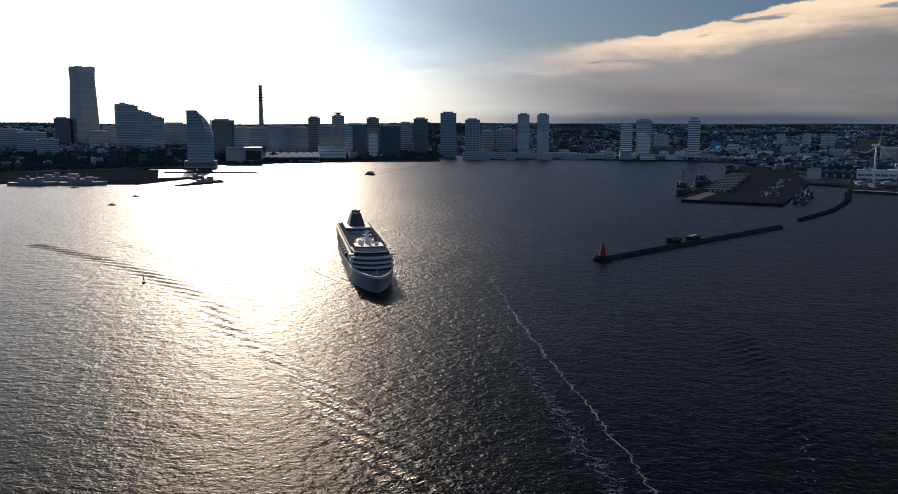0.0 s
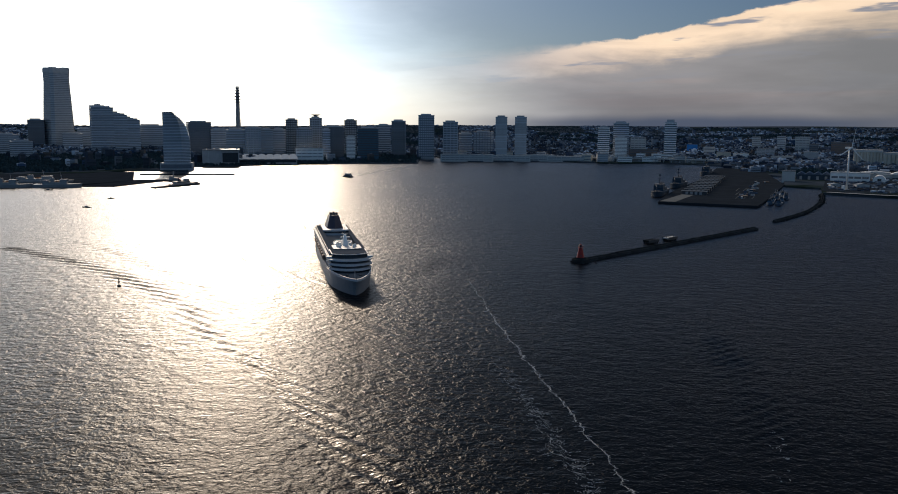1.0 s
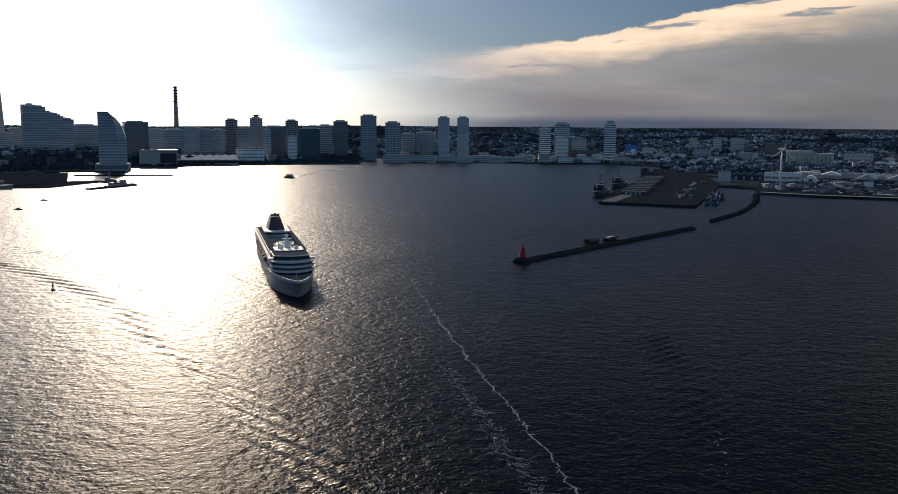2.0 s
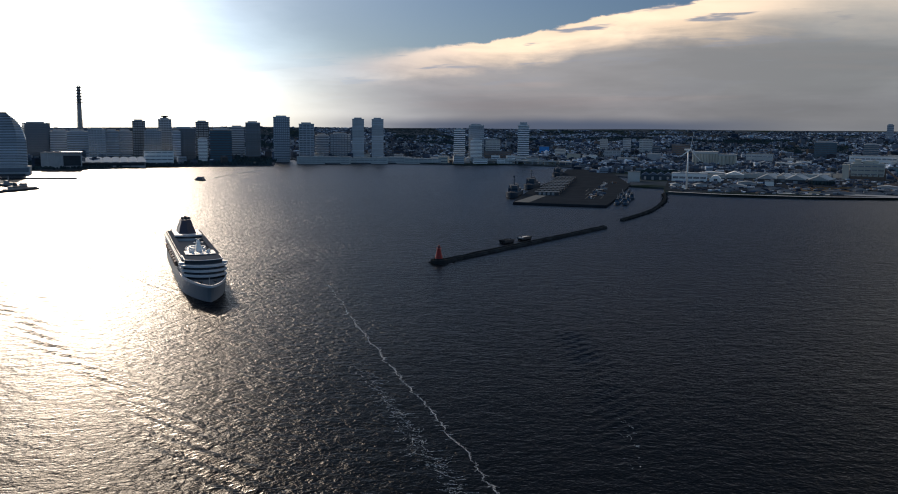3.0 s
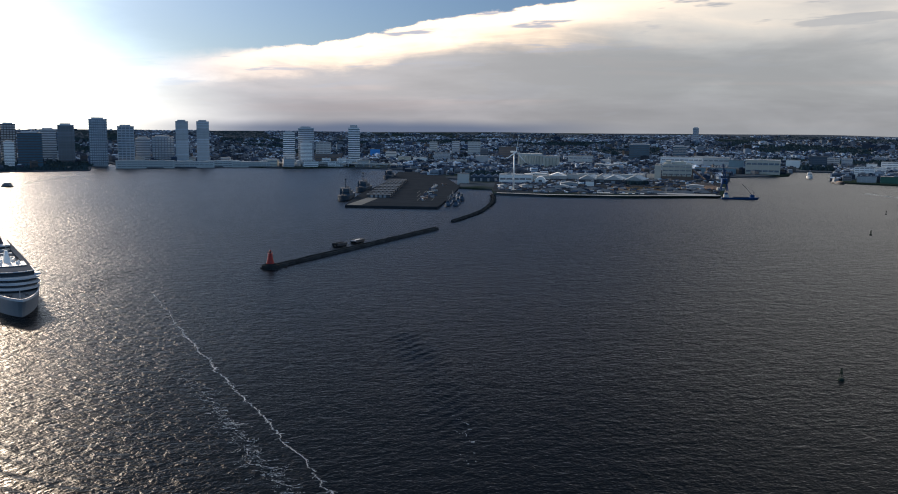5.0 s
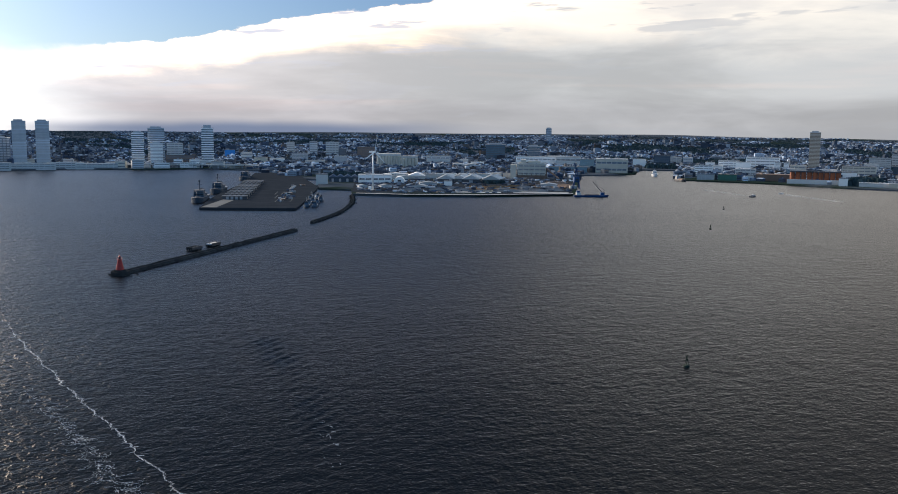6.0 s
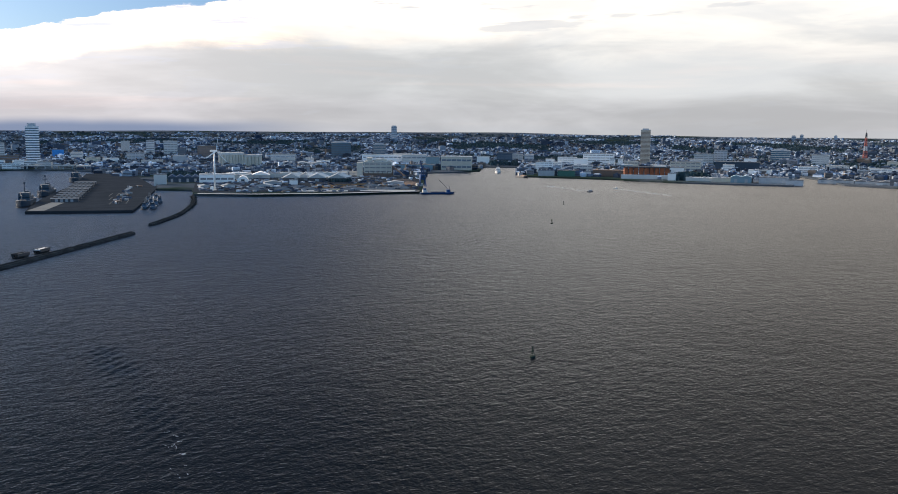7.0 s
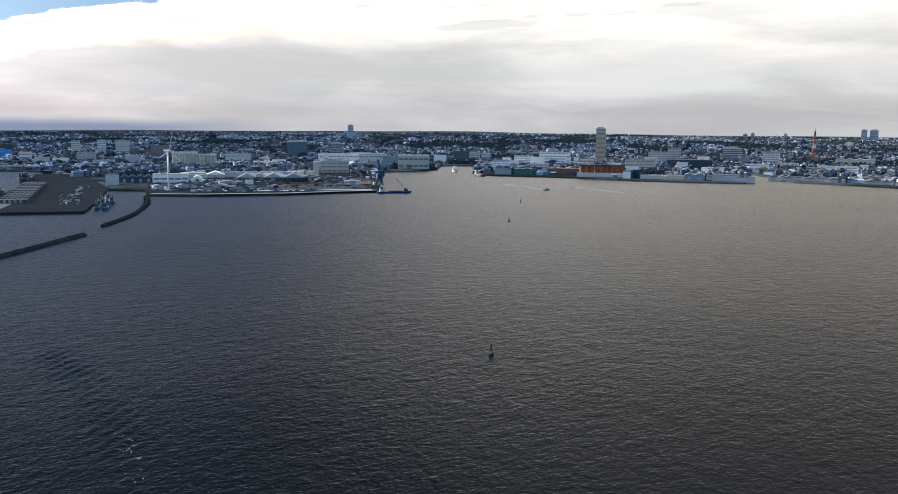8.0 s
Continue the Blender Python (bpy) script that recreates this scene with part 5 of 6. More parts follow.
for az, w in ((29.4, 33), (30.3, 30), (30.95, 36), (32.3, 36)):
    shed("pale gabled storage shed with dark walls", az, 1935, w, 15, 56, ROOF_GREY, ROOF_PALE, 1, turn=-14, rise=0.55)
shed("white gabled shed behind the quay", 27.4, 2030, 40, 15, 40, PALE, WHITE, 1, rise=0.5)
shed("small white shed behind the quay", 26.0, 2130, 60, 9, 20, PALE, WHITE, 1)
shed("small white shed behind the quay", 24.0, 2120, 44, 9, 20, PALE, WHITE, 1)
block("warehouse", "small white store among sheds", "warehouse", 29.6, 1800, 16, 9, 12, WHITE)
block("factory", "broad white factory with parapet", "factory", 28.6, 2830, 76, 28, 40, PALE, rows=2)
shed("long pale roofed hall", 29.9, 2600, 140, 16, 50, PALE, ROOF_PALE, 3, rise=0.3)
block("factory", "long white factory hall", "factory", 35.0, 2790, 125, 30, 40, WHITE, ROOF_PALE, rows=2)
block("factory", "white factory block near the channel", "factory", 37.1, 2760, 76, 32, 40, PALE, ROOF_PALE, rows=2)
block("factory", "blue clad hall near the channel", "factory", 38.35, 2600, 40, 32, 30, LIGHT_BLUE)
block("factory", "light blue low hall at the channel", "factory", 37.2, 2480, 110, 14, 30, LIGHT_BLUE)
block("warehouse", "large beige warehouse at the channel", "warehouse", 39.95, 2480, 86, 37, 50, CREAM, ROOF_PALE, rows=2)
tower("blue glazed office block above the port", 32.3, 3050, 66, 62, 40, GLASS_BLUE, STEEL_DARK, 6, 1.2)
tower("blue glazed office block above the port", 34.75, 3290, 46, 52, 30, GLASS_BLUE, PALE, 6, 1.0)
t = block("processing_plant", "stepped cream processing plant on dark columns", "plant", 34.93, 2110, 66, 34, 36, CREAM, ROOF_PALE, rows=4)
part("upper_works", Geo().box(-26, -14, 4, 24, 35, 44).box(-6, 20, 6, 26, 35, 41), CREAM, t)
part("ramp", Geo().poly([(33, 2), (36, 2), (36, 8), (33, 8)], 0, 24).rod((34, 5, 24), (64, -30, 3), 2.0, 6), BROWN, t, "sloping red-brown conveyor")
part("silo_shaft", Geo().box(-50, -36, 2, 16, -3, 33), CREAM, t)
for k, (x0, x1, z1) in enumerate(((-30, -22, 38.5), (-10, -2, 40), (8, 14, 43), (22, 30, 37.5))):
    part("roof_house", Geo().box(x0, x1, 8, 20, 34.9, z1), CREAM, t)
for x in (-33, -22, -11, 0, 11, 22, 33):
    part("column", Geo().box(x - 0.8, x + 0.8, -1.2, 0, -3, 12), BROWN, t)
part("column_base", Geo().box(-33.5, 33.5, -0.6, 30, -3, 8), BROWN, t)


def yard_clutter():
    """Trucks, crates, hoppers and conveyors strewn about the working quay."""
    rnd = random.Random(21)
    g = Geo()
    for _ in range(620):
        az = rnd.uniform(23.6, 37.6)
        r = lerp(SHORE, az) + rnd.uniform(55, 560)
        x, y = polar(az, r)
        w, d, h = rnd.uniform(2, 9), rnd.uniform(2, 12), rnd.uniform(1.2, 3.2)
        a = radians(rnd.uniform(0, 180))
        c, s = math.cos(a), math.sin(a)
        g.poly([(x + c * i - s * j, y + s * i + c * j) for i, j in ((-w / 2, -d / 2), (w / 2, -d / 2), (w / 2, d / 2), (-w / 2, d / 2))], 2.9, 3.2 + h)
    solid("yard_clutter", "trucks, crates and plant strewn over the quay", "clutter", g, TOWN, kind="stuff")


yard_clutter()
# dark walls here paint in the shadow below the pale roofs
for az, r, w in ((29.4, 1905, 36), (30.3, 1960, 34), (31.05, 1905, 38), (32.35, 1900, 38)):
    shed("white gabled store with walls darkened as shade", az, r, w, 17, 44, STEEL_DARK, ROOF_PALE, 1, rise=0.55)
for az, r, w, h in ((24.9, 1990, 50, 9), (26.3, 2010, 44, 8), (27.9, 2060, 60, 9), (29.2, 2120, 60, 8), (31.6, 2120, 90, 8), (33.0, 2160, 50, 9)):
    block("warehouse", "long low white store behind the yards", "warehouse", az, r, w, h, 20, PALE, ROOF_PALE, group="yard stores")
for az, r, l, w, h in ((34.4, 1668, 46, 12, 3), (35.6, 1672, 30, 10, 2.6), (32.0, 1660, 40, 10, 2.4), (33.3, 1700, 36, 12, 3.4), (36.6, 1690, 40, 14, 3.6), (30.4, 1650, 26, 10, 2.4)):
    solid("stockpile", "long grey stone stockpile on the quay", "stockpile", Geo().poly([(l * 0.5 * math.cos(q), w * 0.5 * math.sin(q) * (1 + 0.15 * math.sin(3 * q))) for q in [k * math.pi / 9 for k in range(18)]], 0, h, [(l * 0.3 * math.cos(q), 0.8 * math.sin(q)) for q in [k * math.pi / 9 for k in range(18)]]), GRAVEL, stand(az, r, rnd_turn(r)), group="stone stockpiles")
for az, r, l, w, h in ((32.8, 1745, 44, 20, 5), (34.0, 1770, 36, 18, 5), (36.6, 1850, 60, 24, 9), (37.3, 1800, 44, 20, 7)):
    solid("stockpile", "rust-brown stockpile of loose material on the quay", "stockpile", Geo().poly([(l * 0.5 * math.cos(q), w * 0.5 * math.sin(q) * (1 + 0.12 * math.sin(4 * q))) for q in [k * math.pi / 9 for k in range(18)]], 0, h, [(l * 0.28 * math.cos(q), 0.8 * math.sin(q)) for q in [k * math.pi / 9 for k in range(18)]]), EARTH if az < 35 else BROWN, stand(az, r, rnd_turn(r)), group="brown stockpiles")
for az, r, w, h, c in ((44.9, 2500, 30, 16, PALE), (46.4, 2560, 36, 22, WHITE), (48.2, 2420, 50, 20, PALE), (51.2, 2600, 40, 26, CREAM), (52.9, 2560, 40, 18, WHITE), (46.0, 2700, 26, 26, WHITE), (48.0, 2640, 40, 30, WHITE), (51.0, 2420, 30, 22, LIGHT_BLUE), (36.3, 2980, 60, 22, WHITE), (33.9, 2620, 40, 18, PALE), (31.2, 2700, 40, 16, WHITE), (30.3, 2760, 26, 20, PALE), (54.0, 2350, 44, 20, WHITE), (55.2, 2720, 36, 30, PALE), (57.2, 2560, 30, 22, WHITE), (41.6, 2880, 40, 22, WHITE), (43.6, 2980, 60, 24, PALE), (44.6, 2900, 30, 28, CONCRETE), (17.2, 2760, 40, 22, CREAM), (16.3, 2900, 34, 30, PALE), (18.2, 2820, 46, 16, WHITE), (20.6, 2700, 60, 16, PALE), (22.2, 2820, 40, 24, CONCRETE), (61.8, 2600, 50, 20, WHITE), (63.4, 2760, 60, 18, PALE), (58.4, 2880, 36, 28, WHITE)):
    block("works_building", "white works building in the port town", "building", az, r, w, h, 22, c, (ROOF_PALE, ROOF_GREY)[int(r / 10) % 2], rows=(0, 3, 4)[int(r / 20) % 3], group="port town blocks")
for az, r, w, h in ((27.7, 1720, 26, 7), (28.3, 1800, 34, 8), (25.6, 1720, 22, 7), (24.1, 1720, 18, 6), (36.2, 1820, 34, 7)):
    shed("low pale-roofed shed among the yards", az, r, w, h, w * 0.7, CONCRETE, ROOF_PALE, 1, turn=rnd_turn(az), rise=0.4, group="yard sheds")
for az, r, w, d in ((32.6, 1880, 60, 40), (31.0, 2040, 120, 30), (25.5, 2060, 90, 26), (23.2, 1990, 50, 24)):
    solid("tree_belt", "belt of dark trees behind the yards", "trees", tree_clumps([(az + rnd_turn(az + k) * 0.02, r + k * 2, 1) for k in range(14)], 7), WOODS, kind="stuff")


def tree_belt(label, az0, az1, r0, r1, count, size, seed):
    """Trees scattered over a stretch of shore; r0, r1: distance, or behind the shoreline where below 500."""
    rnd = random.Random(seed)
    spots = []
    for _ in range(count):
        az = rnd.uniform(az0, az1)
        r = rnd.uniform(r0, r1)
        spots.append((az, r + lerp(SHORE, az) if r < 500 else r, rnd.uniform(0.6, 1.2)))
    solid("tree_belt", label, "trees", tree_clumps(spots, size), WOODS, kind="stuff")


tree_belt("dark park trees along the waterfront", -16.6, -2.5, 8, 70, 420, 5, 31)
tree_belt("dark park trees behind the ship pier", -30, -17.2, 60, 500, 700, 7, 32)
tree_belt("dark trees on the shore beside the tanks", 54.2, 55.9, 2140, 2230, 70, 13, 33)
tree_belt("dark trees behind the works", 46.5, 50.5, 2900, 3050, 160, 8, 34)
tree_belt("dark trees on the point", 42.2, 44.0, 2790, 2850, 60, 10, 35)
tree_belt("dark trees behind the yards", 21.6, 24.2, 2000, 2090, 90, 11, 36)
tree_belt("dark trees above the docks", 59.0, 71.0, 2900, 3200, 420, 8, 37)
patch("pavement", "pale worn concrete strip along the pier's edge", [(308, 1253), (328, 1244), (384, 1362), (372, 1380)], QUAY, 3.46)


def viaduct():
    """Raised road along the inner harbour front."""
    t = thing("viaduct", "raised concrete expressway along the harbour front", "viaduct", pose(0, 0, 0))
    stops = [(5.6 + 0.5 * k, 2610 - (2.2 * k if k < 14 else 30.8 + 7 * (k - 14))) for k in range(24)]
    for (a0, r0), (a1, r1) in zip(stops, stops[1:]):
        p, q = polar(a0, r0), polar(a1, r1)
        n = math.dist(p, q)
        ux, uy = (q[0] - p[0]) / n * 6, (q[1] - p[1]) / n * 6
        ring = [(p[0] + uy, p[1] - ux), (q[0] + uy, q[1] - ux), (q[0] - uy, q[1] + ux), (p[0] - uy, p[1] + ux)]
        part("deck", Geo().poly(ring, 10.5, 13.2), PALE, t)
        part("pier", Geo().box(p[0] - 1.5, p[0] + 1.5, p[1] - 2.5, p[1] + 2.5, 0, 10.5), CONCRETE, t)


viaduct()


# ---- far shores ----
block("office_building", "white ribbed waterfront block", "building", 45.7, 2420, 46, 27, 24, WHITE, rows=5)
block("warehouse", "green sheeted shed by the water", "warehouse", 47.2, 2215, 42, 14, 30, GREEN_SHED, STEEL_DARK)
block("warehouse", "grey shed beside the green one", "warehouse", 45.9, 2225, 40, 13, 24, CONCRETE, SLATE_BLUE)
block("office_building", "white office block above the shore", "building", 47.1, 2760, 58, 30, 30, WHITE, rows=5)
block("office_building", "large white factory with pale roof", "factory", 49.1, 2780, 94, 40, 40, WHITE, rows=5)
block("apartment_block", "white twin apartment slab near shore", "apartment block", 50.0, 2700, 14, 30, 14, WHITE, rows=8)
block("apartment_block", "white twin apartment slab near shore", "apartment block", 50.5, 2700, 14, 30, 14, WHITE, rows=8)
block("warehouse", "brown storage shed by the water", "warehouse", 50.0, 2240, 84, 15, 34, BROWN, BROWN)
block("warehouse", "small pale hut between the sheds", "warehouse", 48.55, 2230, 16, 12, 14, PALE)
t = thing("silo", "row of rust-orange storage tanks above a white wall", "silo", stand(52.3, 2160))
tank = Geo().round(0, 0, 8, 26, 5.2, 5.2, 16).mesh("tank", ORANGE)
for k in range(9):
    part("tank", tank, ORANGE, t).location = (-48 + 12 * k, 12, 0)
part("gantry", Geo().box(-54, 54, 6, 18, 26, 29), STEEL_DARK, t)
part("wall", Geo().box(-58, 58, -2, 0, -3, 10), PALE, t, "white retaining wall")
part("base", Geo().box(-56, 56, 0, 22, -3, 8), CONCRETE, t)
tower("tall beige apartment tower by the port", 52.0, 2880, 29, 120, 26, BROWN, CREAM, 4.0, 2.0)
block("factory", "dark blue clad hall above the shore", "factory", 57.7, 2640, 118, 28, 40, NAVY_GREY)
shed("light blue boat shed by the water", 58.1, 2085, 44, 17, 30, LIGHT_BLUE, LIGHT_BLUE, 2, rise=0.25)
block("warehouse", "long grey dockside warehouse by the water", "warehouse", 60.0, 2090, 60, 13, 40, CONCRETE)
block("warehouse", "grey dockside warehouse by the water", "warehouse", 61.2, 2080, 36, 9, 30, CONCRETE)
block("warehouse", "white store with a pale roof", "warehouse", 59.1, 2400, 56, 16, 24, WHITE, ROOF_PALE)
block("warehouse", "long low white dockside shed", "warehouse", 55.6, 2110, 60, 8, 24, PALE, ROOF_PALE)
block("warehouse", "pale low dockside shed", "warehouse", 57.0, 2100, 46, 9, 24, CREAM, ROOF_PALE)
block("warehouse", "white block with a stair tower", "warehouse", 53.9, 2120, 18, 16, 14, WHITE)
block("factory", "beige factory block above the shore", "factory", 54.6, 2500, 80, 30, 30, CREAM, rows=4)
lattice_mast("radio_mast", "red and white lattice radio mast", 64.8, 3120, 97, 10, 2.0, [MAST_RED, MAST_RED, MAST_RED, TOWER_BAND, MAST_RED, MAST_RED, STEEL_DARK], [(34, 6)])
block("office_building", "red-brown box at the mast's foot", "building", 64.75, 3090, 40, 20, 20, BROWN)
shed("long flat market hall inland", 67.1, 3020, 112, 20, 40, CREAM, ROOF_PALE, 4, rise=0.2)
block("office_building", "long white office building with ribbon windows", "office building", 66.3, 2560, 96, 20, 24, WHITE, ROOF_PALE, rows=3)
tower("grey blue slab block with bands", 60.1, 3080, 58, 50, 26, GLASS_BLUE, PALE, 6, 1.6)
for az, r, w in ((63.0, 2215, 40), (63.9, 2200, 44), (65.2, 2180, 50), (66.6, 2160, 66), (68.6, 2120, 60), (70.2, 2110, 50), (67.6, 2220, 50)):
    shed("grey gabled dockside shed", az, r, w, 9, 60, CONCRETE, ROOF_GREY, 2, rise=0.4)
for az, r, w, h in ((35.58, 4240, 26, 84), (67.36, 4640, 25, 66), (67.89, 4650, 36, 66), (60.66, 4640, 20, 40), (61.1, 4650, 16, 44), (63.0, 4650, 14, 40)):
    tower("far grey apartment tower on the horizon", az, r, w, h - 10, 20, TOWER_GLASS, CONCRETE, 8, 1.4)
block("warehouse", "building wrapped in bright blue sheeting", "building", 15.23, 3100, 34, 28, 20, BLUE_SHEET)
for az, r, w, h, c in ((19.6, 2940, 52, 27, CONCRETE), (18.96, 3350, 29, 42, PALE), (20.4, 3300, 28, 48, CONCRETE), (21.6, 3250, 46, 50, PALE), (22.3, 3000, 26, 38, NAVY_GREY), (23.8, 3100, 60, 40, BROWN), (43.0, 2900, 50, 34, NAVY_GREY), (55.6, 3000, 60, 34, PALE), (56.6, 3050, 40, 44, CONCRETE), (62.4, 3000, 50, 36, PALE)):
    block("apartment_block", "mid-rise block above the low town", "building", az, r, w, h, 24, c, rows=6, group="mid-rise blocks")


# ---- cargo pier sheds ----
for k in range(11):
    t = thing("pier_shed", "long low cargo shed with pale ribbed roof", "shed", pose(388 + 14.2 * k, 1374 + 39.4 * k, 3.4, 0, 0, -20.2), "cargo sheds")
    part("wall", Geo().box(-19, 19, 0, 18, 0, 5), STEEL_DARK, t)
    part("roof", Geo().poly([(-19.8, -0.8), (19.8, -0.8), (19.8, 18.8), (-19.8, 18.8)], 5.0, 5.7, [(-19.8, 8), (19.8, 8), (19.8, 10), (-19.8, 10)]), ROOF_GREY, t)
    for j in range(4):
        part("door", Geo().box(-13 + 7 * j, -9 + 7 * j, -0.15, 0.2, 0, 4.4), STEEL_GREY, t)
for k in range(9):
    solid("pavement_marking", "faded pale lane line on the asphalt", "marking", Geo().box(-0.35, 0.35, -34, 34, 3.3, 3.42), QUAY, pose(443 + 12 * (k % 3) + 23 * (k // 3), 1333 + 75 * (k // 3), 0, 0, 0, -22), kind="structure")
for k in range(26):
    rnd = random.Random(k)
    u, v = rnd.uniform(0.0, 1.0), rnd.uniform(0, 20)
    x, y = 438 + 162 * u - v, 1264 + 404 * u
    s = rnd.choice((2.5, 3.0, 6.0))
    g = Geo().box(-s, s, -1.25, 1.25, 0, 2.6)
    solid("container", "small cargo container on the pier", "container", g, (PALE, SLATE_BLUE, CONCRETE, BROWN, STEEL_GREY, NAVY_GREY)[k % 6], pose(x, y, 3.4, 0, 0, -22 + rnd.choice((0, 0, 90)) + rnd.uniform(-4, 4)), "containers")


# ---- foam ----
def along(line, d):
    """The point at distance d along a line, and the way it runs."""
    for a, b in zip(line, line[1:]):
        n = math.dist(a, b)
        if d <= n:
            break
        d -= n
    return a[0] + (b[0] - a[0]) * d / n, a[1] + (b[1] - a[1]) * d / n, math.atan2(b[1] - a[1], b[0] - a[0])


def fleck(g, rnd, x, y, s, a, longer=1.5):
    """One flat scrap of foam, longer one way."""
    c, q = math.cos(a), math.sin(a)
    ring = []
    for t in (0, 1.05, 2.1, 3.14, 4.2, 5.2):
        u, v = s * longer * rnd.uniform(0.6, 1.2) * math.cos(t), s * rnd.uniform(0.5, 1.1) * math.sin(t)
        ring.append((x + c * u - q * v, y + q * u + c * v))
    g.poly(ring, -0.3, 0.16 + wave(x, y), [(x + (p - x) * 0.8, y + (r - y) * 0.8) for p, r in ring])


def foam_line(name, label, line, count, seed):
    """A thin winding thread of foam with knots, gaps and short side strands."""
    rnd = random.Random(seed)
    g = Geo()
    total = sum(math.dist(a, b) for a, b in zip(line, line[1:]))
    for k in range(count):
        d = total * (k + rnd.random()) / count
        x, y, a = along(line, d)
        thin = noise.noise((d * 0.09, seed, 0))
        if thin < -0.4 or rnd.random() < (0.75 if d < 90 else 0.3 - 0.5 * thin):
            continue
        x += 2.6 * noise.noise((d * 0.055, seed, 1)) + 1.5 * noise.noise((d * 0.21, seed, 2)) + 0.9 * noise.noise((d * 0.6, seed, 3)) + rnd.gauss(0, 0.14 + 0.3 * max(0, thin))
        fleck(g, rnd, x, y + rnd.gauss(0, 0.2), rnd.uniform(0.04, 0.11 + 0.10 * max(0, thin)), a + rnd.uniform(-0.5, 0.5))
        if rnd.random() < 0.02:
            side = a + rnd.choice((-1, 1)) * rnd.uniform(0.6, 1.4)
            for j in range(8):
                fleck(g, rnd, x + 0.32 * j * math.cos(side), y + 0.32 * j * math.sin(side), rnd.uniform(0.04, 0.1), side)
    return solid(name, label, "foam", g, FOAM, kind="stuff")


def foam_wisps(name, label, line, count, spread, lo, hi, seed, size=1.0, lean=-0.95):
    """Short curved strands of thin foam, lying across the line."""
    rnd = random.Random(seed)
    g = Geo()
    total = sum(math.dist(a, b) for a, b in zip(line, line[1:]))
    for _ in range(count):
        x, y, a = along(line, total * rnd.random() ** 0.7)
        x, y = x + rnd.gauss(0, spread), y + rnd.gauss(0, spread)
        way, bend = rnd.gauss(lean, 0.5), rnd.uniform(-0.22, 0.22)
        for j in range(int(rnd.uniform(lo, hi) / 0.45)):
            way += bend + rnd.gauss(0, 0.12)
            x, y = x + 0.45 * math.cos(way), y + 0.45 * math.sin(way)
            if rnd.random() < 0.75:
                fleck(g, rnd, x, y, size * rnd.uniform(0.03, 0.085), way, 2.2)
    return solid(name, label, "foam", g, FOAM, kind="stuff")


foam_line("foam", "thin meandering line of white foam on the water", [(33, 622), (40, 560), (47, 495), (55, 440), (61, 392), (67, 358), (72, 328), (74, 305), (78, 285), (80, 259), (84, 235)], 3400, 1)
foam_wisps("foam", "scattered curved wisps of thin foam", [(43, 412), (51, 368), (57, 330), (61, 297), (65, 274), (69, 245)], 240, 2.0, 2.0, 6.5, 2)
foam_wisps("foam", "few wisps of foam on dark water", [(146, 330), (142, 298), (136, 278), (132, 262)], 18, 1.4, 0.8, 3.0, 4, 1.7)
foam_wisps("foam", "faint pale wake behind the small motor boat", [(1384, 1176), (1360, 1099), (1333, 1006)], 90, 1.2, 5, 14, 5, 2.8, -1.85)
foam_wisps("foam", "faint pale wake behind the work boat", [(1278, 1160), (1306, 1239), (1324, 1315)], 60, 1.2, 5, 12, 6, 2.8, 1.25)
foam_wisps("foam", "faint wake behind the sightseeing ferry", [(-200, 1812), (-170, 1990), (-110, 2190)], 70, 1.5, 5, 14, 7, 3.5, 1.35)

# ---- town that fills the land ----
def wooded(x, y):
    far = smooth01((math.hypot(x, y) - 3600) / 900)
    return noise.noise((x * 0.003, y * 0.003, 5)) + 0.5 * noise.noise((x * 0.011, y * 0.011, 8)) > 0.1 - 0.1 * far


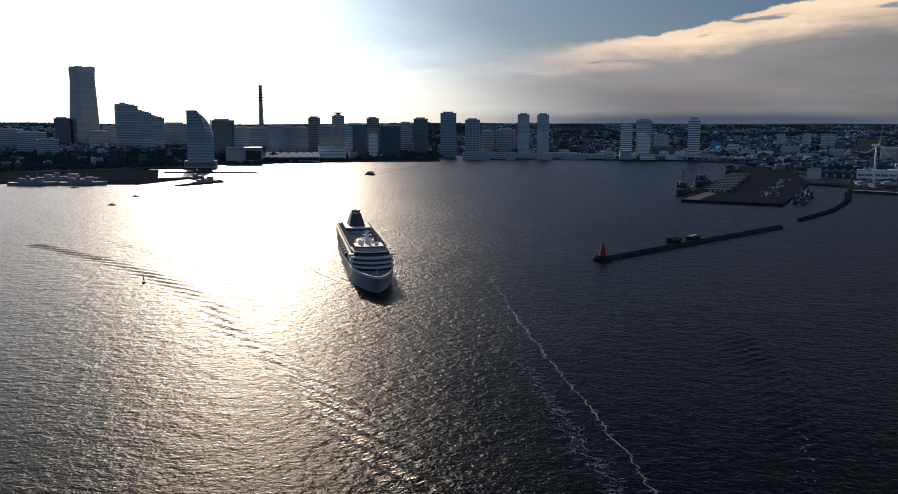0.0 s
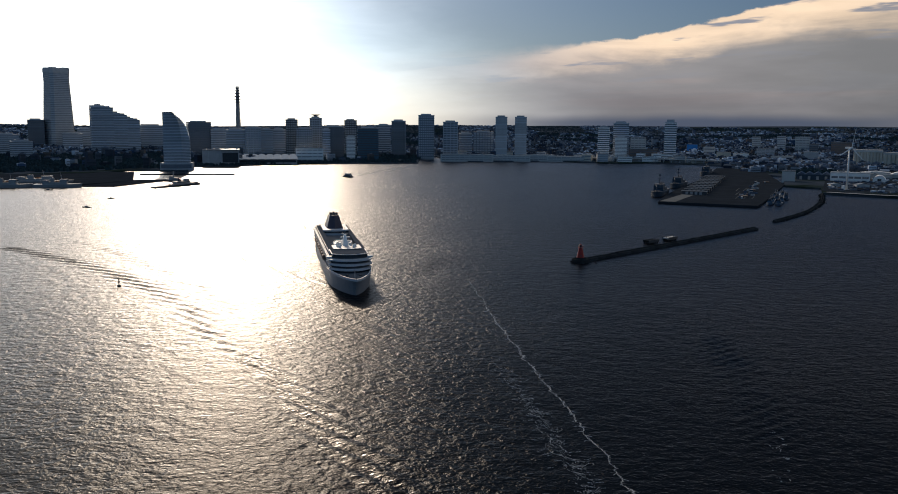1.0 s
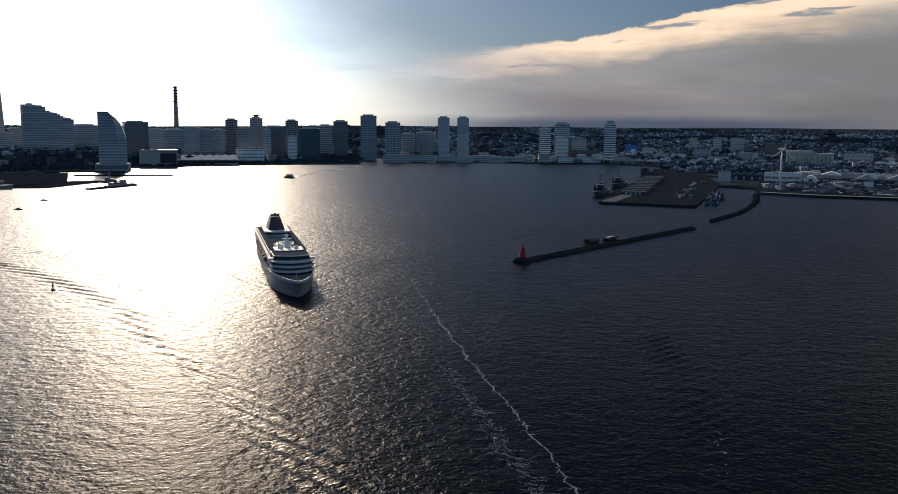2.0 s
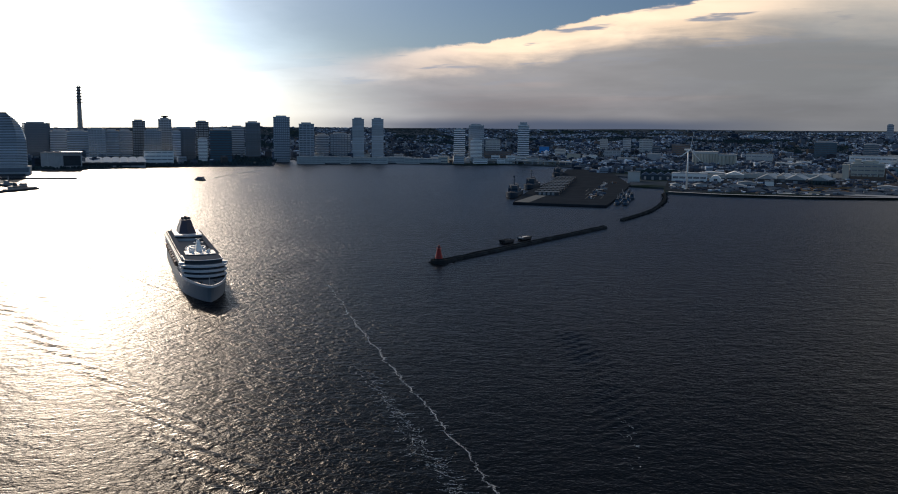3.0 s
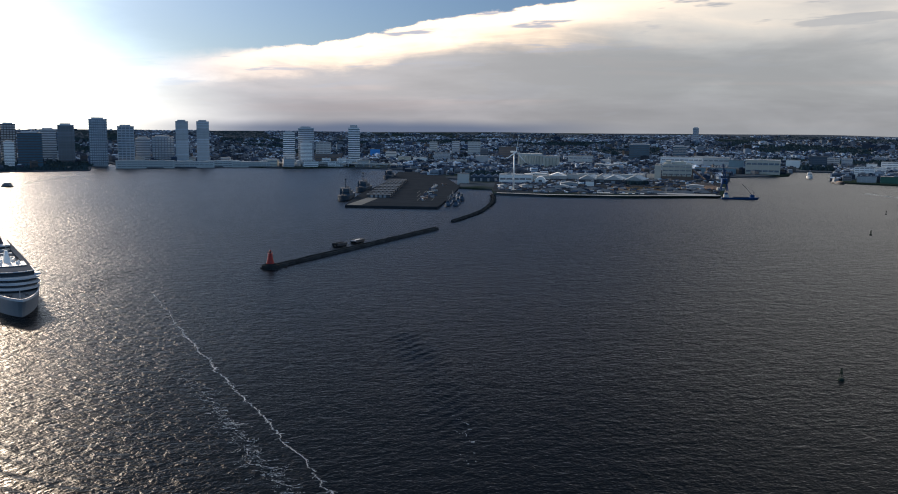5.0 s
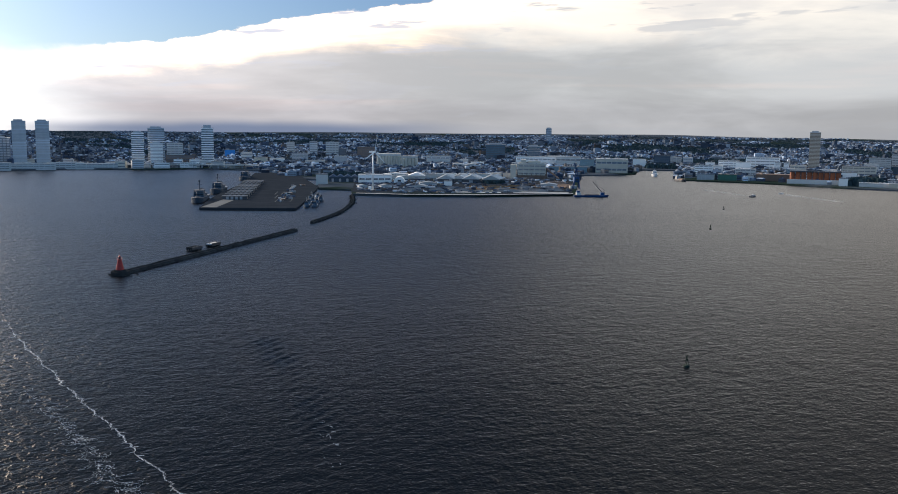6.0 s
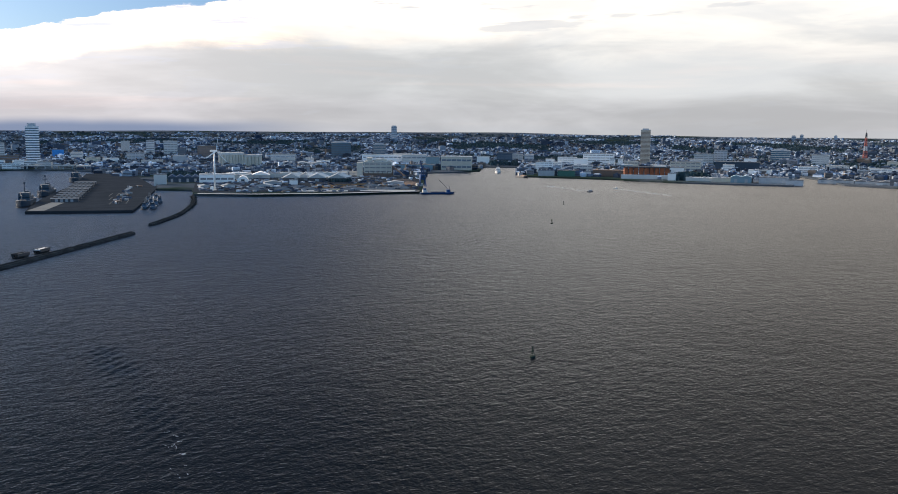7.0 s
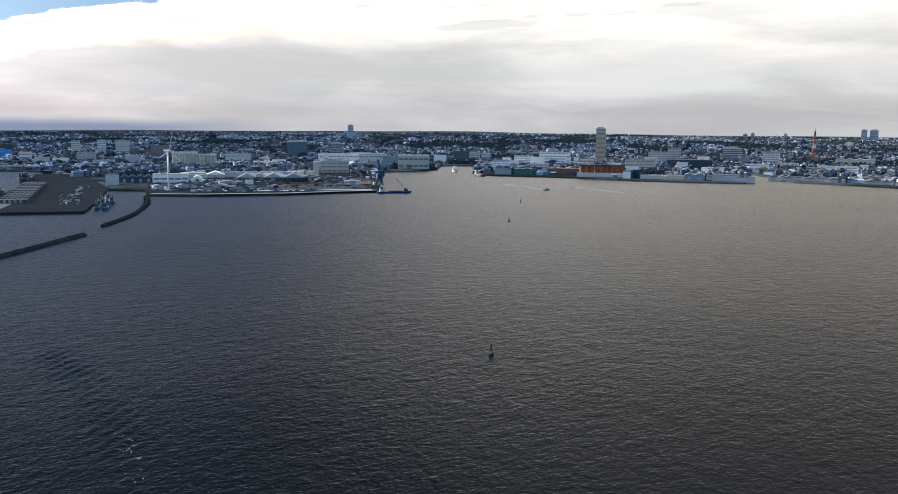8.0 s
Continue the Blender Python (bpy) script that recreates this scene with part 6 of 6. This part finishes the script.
def build_town():
    """Houses and small blocks beyond counting, smaller and denser inland, with woods between."""
    rnd = random.Random(7)
    g = Geo()
    panes = Geo()
    woods = []
    for _ in range(64000):
        az = rnd.uniform(-33, 74)
        r0 = lerp(SHORE, az)
        r = r0 + 60 + (4820 - r0 - 60) * rnd.random() ** 0.72
        if 21 < az < 39 and r < 2150 or -34 < az < -17.0 and r < 2100:
            continue
        x, y = polar(az, r)
        if wooded(x, y) and r > 2900 or az < -2 and r < 2900 and rnd.random() < 0.93:
            woods.append((az, r, rnd.uniform(0.4, 0.9) * (0.5 if r > 4300 else 1.0)))
            continue
        if r > 2900:
            w, d, h = rnd.uniform(5, 13), rnd.uniform(5, 9), rnd.choice((3.5, 4, 4, 4.5, 5, 5, 6, 6, 7, 9, 12))
            if r > 4200:
                h = min(h, 6)
            if az > 10 and r < 4300 and rnd.random() < 0.022:
                w, d, h = rnd.uniform(12, 34), 12, rnd.uniform(10, 22)
            if az < 8:
                h *= 1.3
        else:
            if rnd.random() < 0.45:
                continue
            w, d, h = rnd.uniform(6, 24), rnd.uniform(6, 18), rnd.choice((5, 6, 7, 8, 9, 10, 12, 15))
            if az < 8:
                h *= 1.6
        z = ground_z(x, y)
        a = radians(rnd.choice((0, 12, -20, 35)) - az)
        c, s = math.cos(a), math.sin(a)

        def ring(p, q):
            return [(x + c * i - s * j, y + s * i + c * j) for i, j in ((-p, -q), (p, -q), (p, q), (-p, q))]
        g.poly(ring(w / 2, d / 2), z - 3, z + h)
        if h < 9:
            g.poly(ring(w / 2 + 0.4, d / 2 + 0.4), z + h, z + h + 2.2, ring(w / 2 * 0.75, 0.3))
        else:
            g.poly(ring(w * 0.2, d * 0.25), z + h, z + h + 2.5)
            if r < 3500:
                bay = [(x + c * i - s * j, y + s * i + c * j) for i, j in ((-w * 0.44, -d / 2 - 0.12), (w * 0.44, -d / 2 - 0.12), (w * 0.44, -d / 2 + 0.2), (-w * 0.44, -d / 2 + 0.2))]
                for k in range(1, int(h / 3.3)):
                    panes.poly(bay, z + 3.3 * k - 0.3, z + 3.3 * k + 1.1)
    solid("town", "crowded low houses and blocks in mixed colours", "town", g, TOWN, kind="stuff")
    solid("town_windows", "dark window rows of the mid-rise blocks", "windows", panes, GLASS_DARK, kind="stuff")
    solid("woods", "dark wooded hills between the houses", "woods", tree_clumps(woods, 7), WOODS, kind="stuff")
    edge = [(rnd.uniform(-60, 90), rnd.uniform(4700, 4960), rnd.uniform(0.08, 0.2)) for _ in range(1500)]
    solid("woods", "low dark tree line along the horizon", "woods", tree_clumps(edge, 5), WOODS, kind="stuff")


build_town()
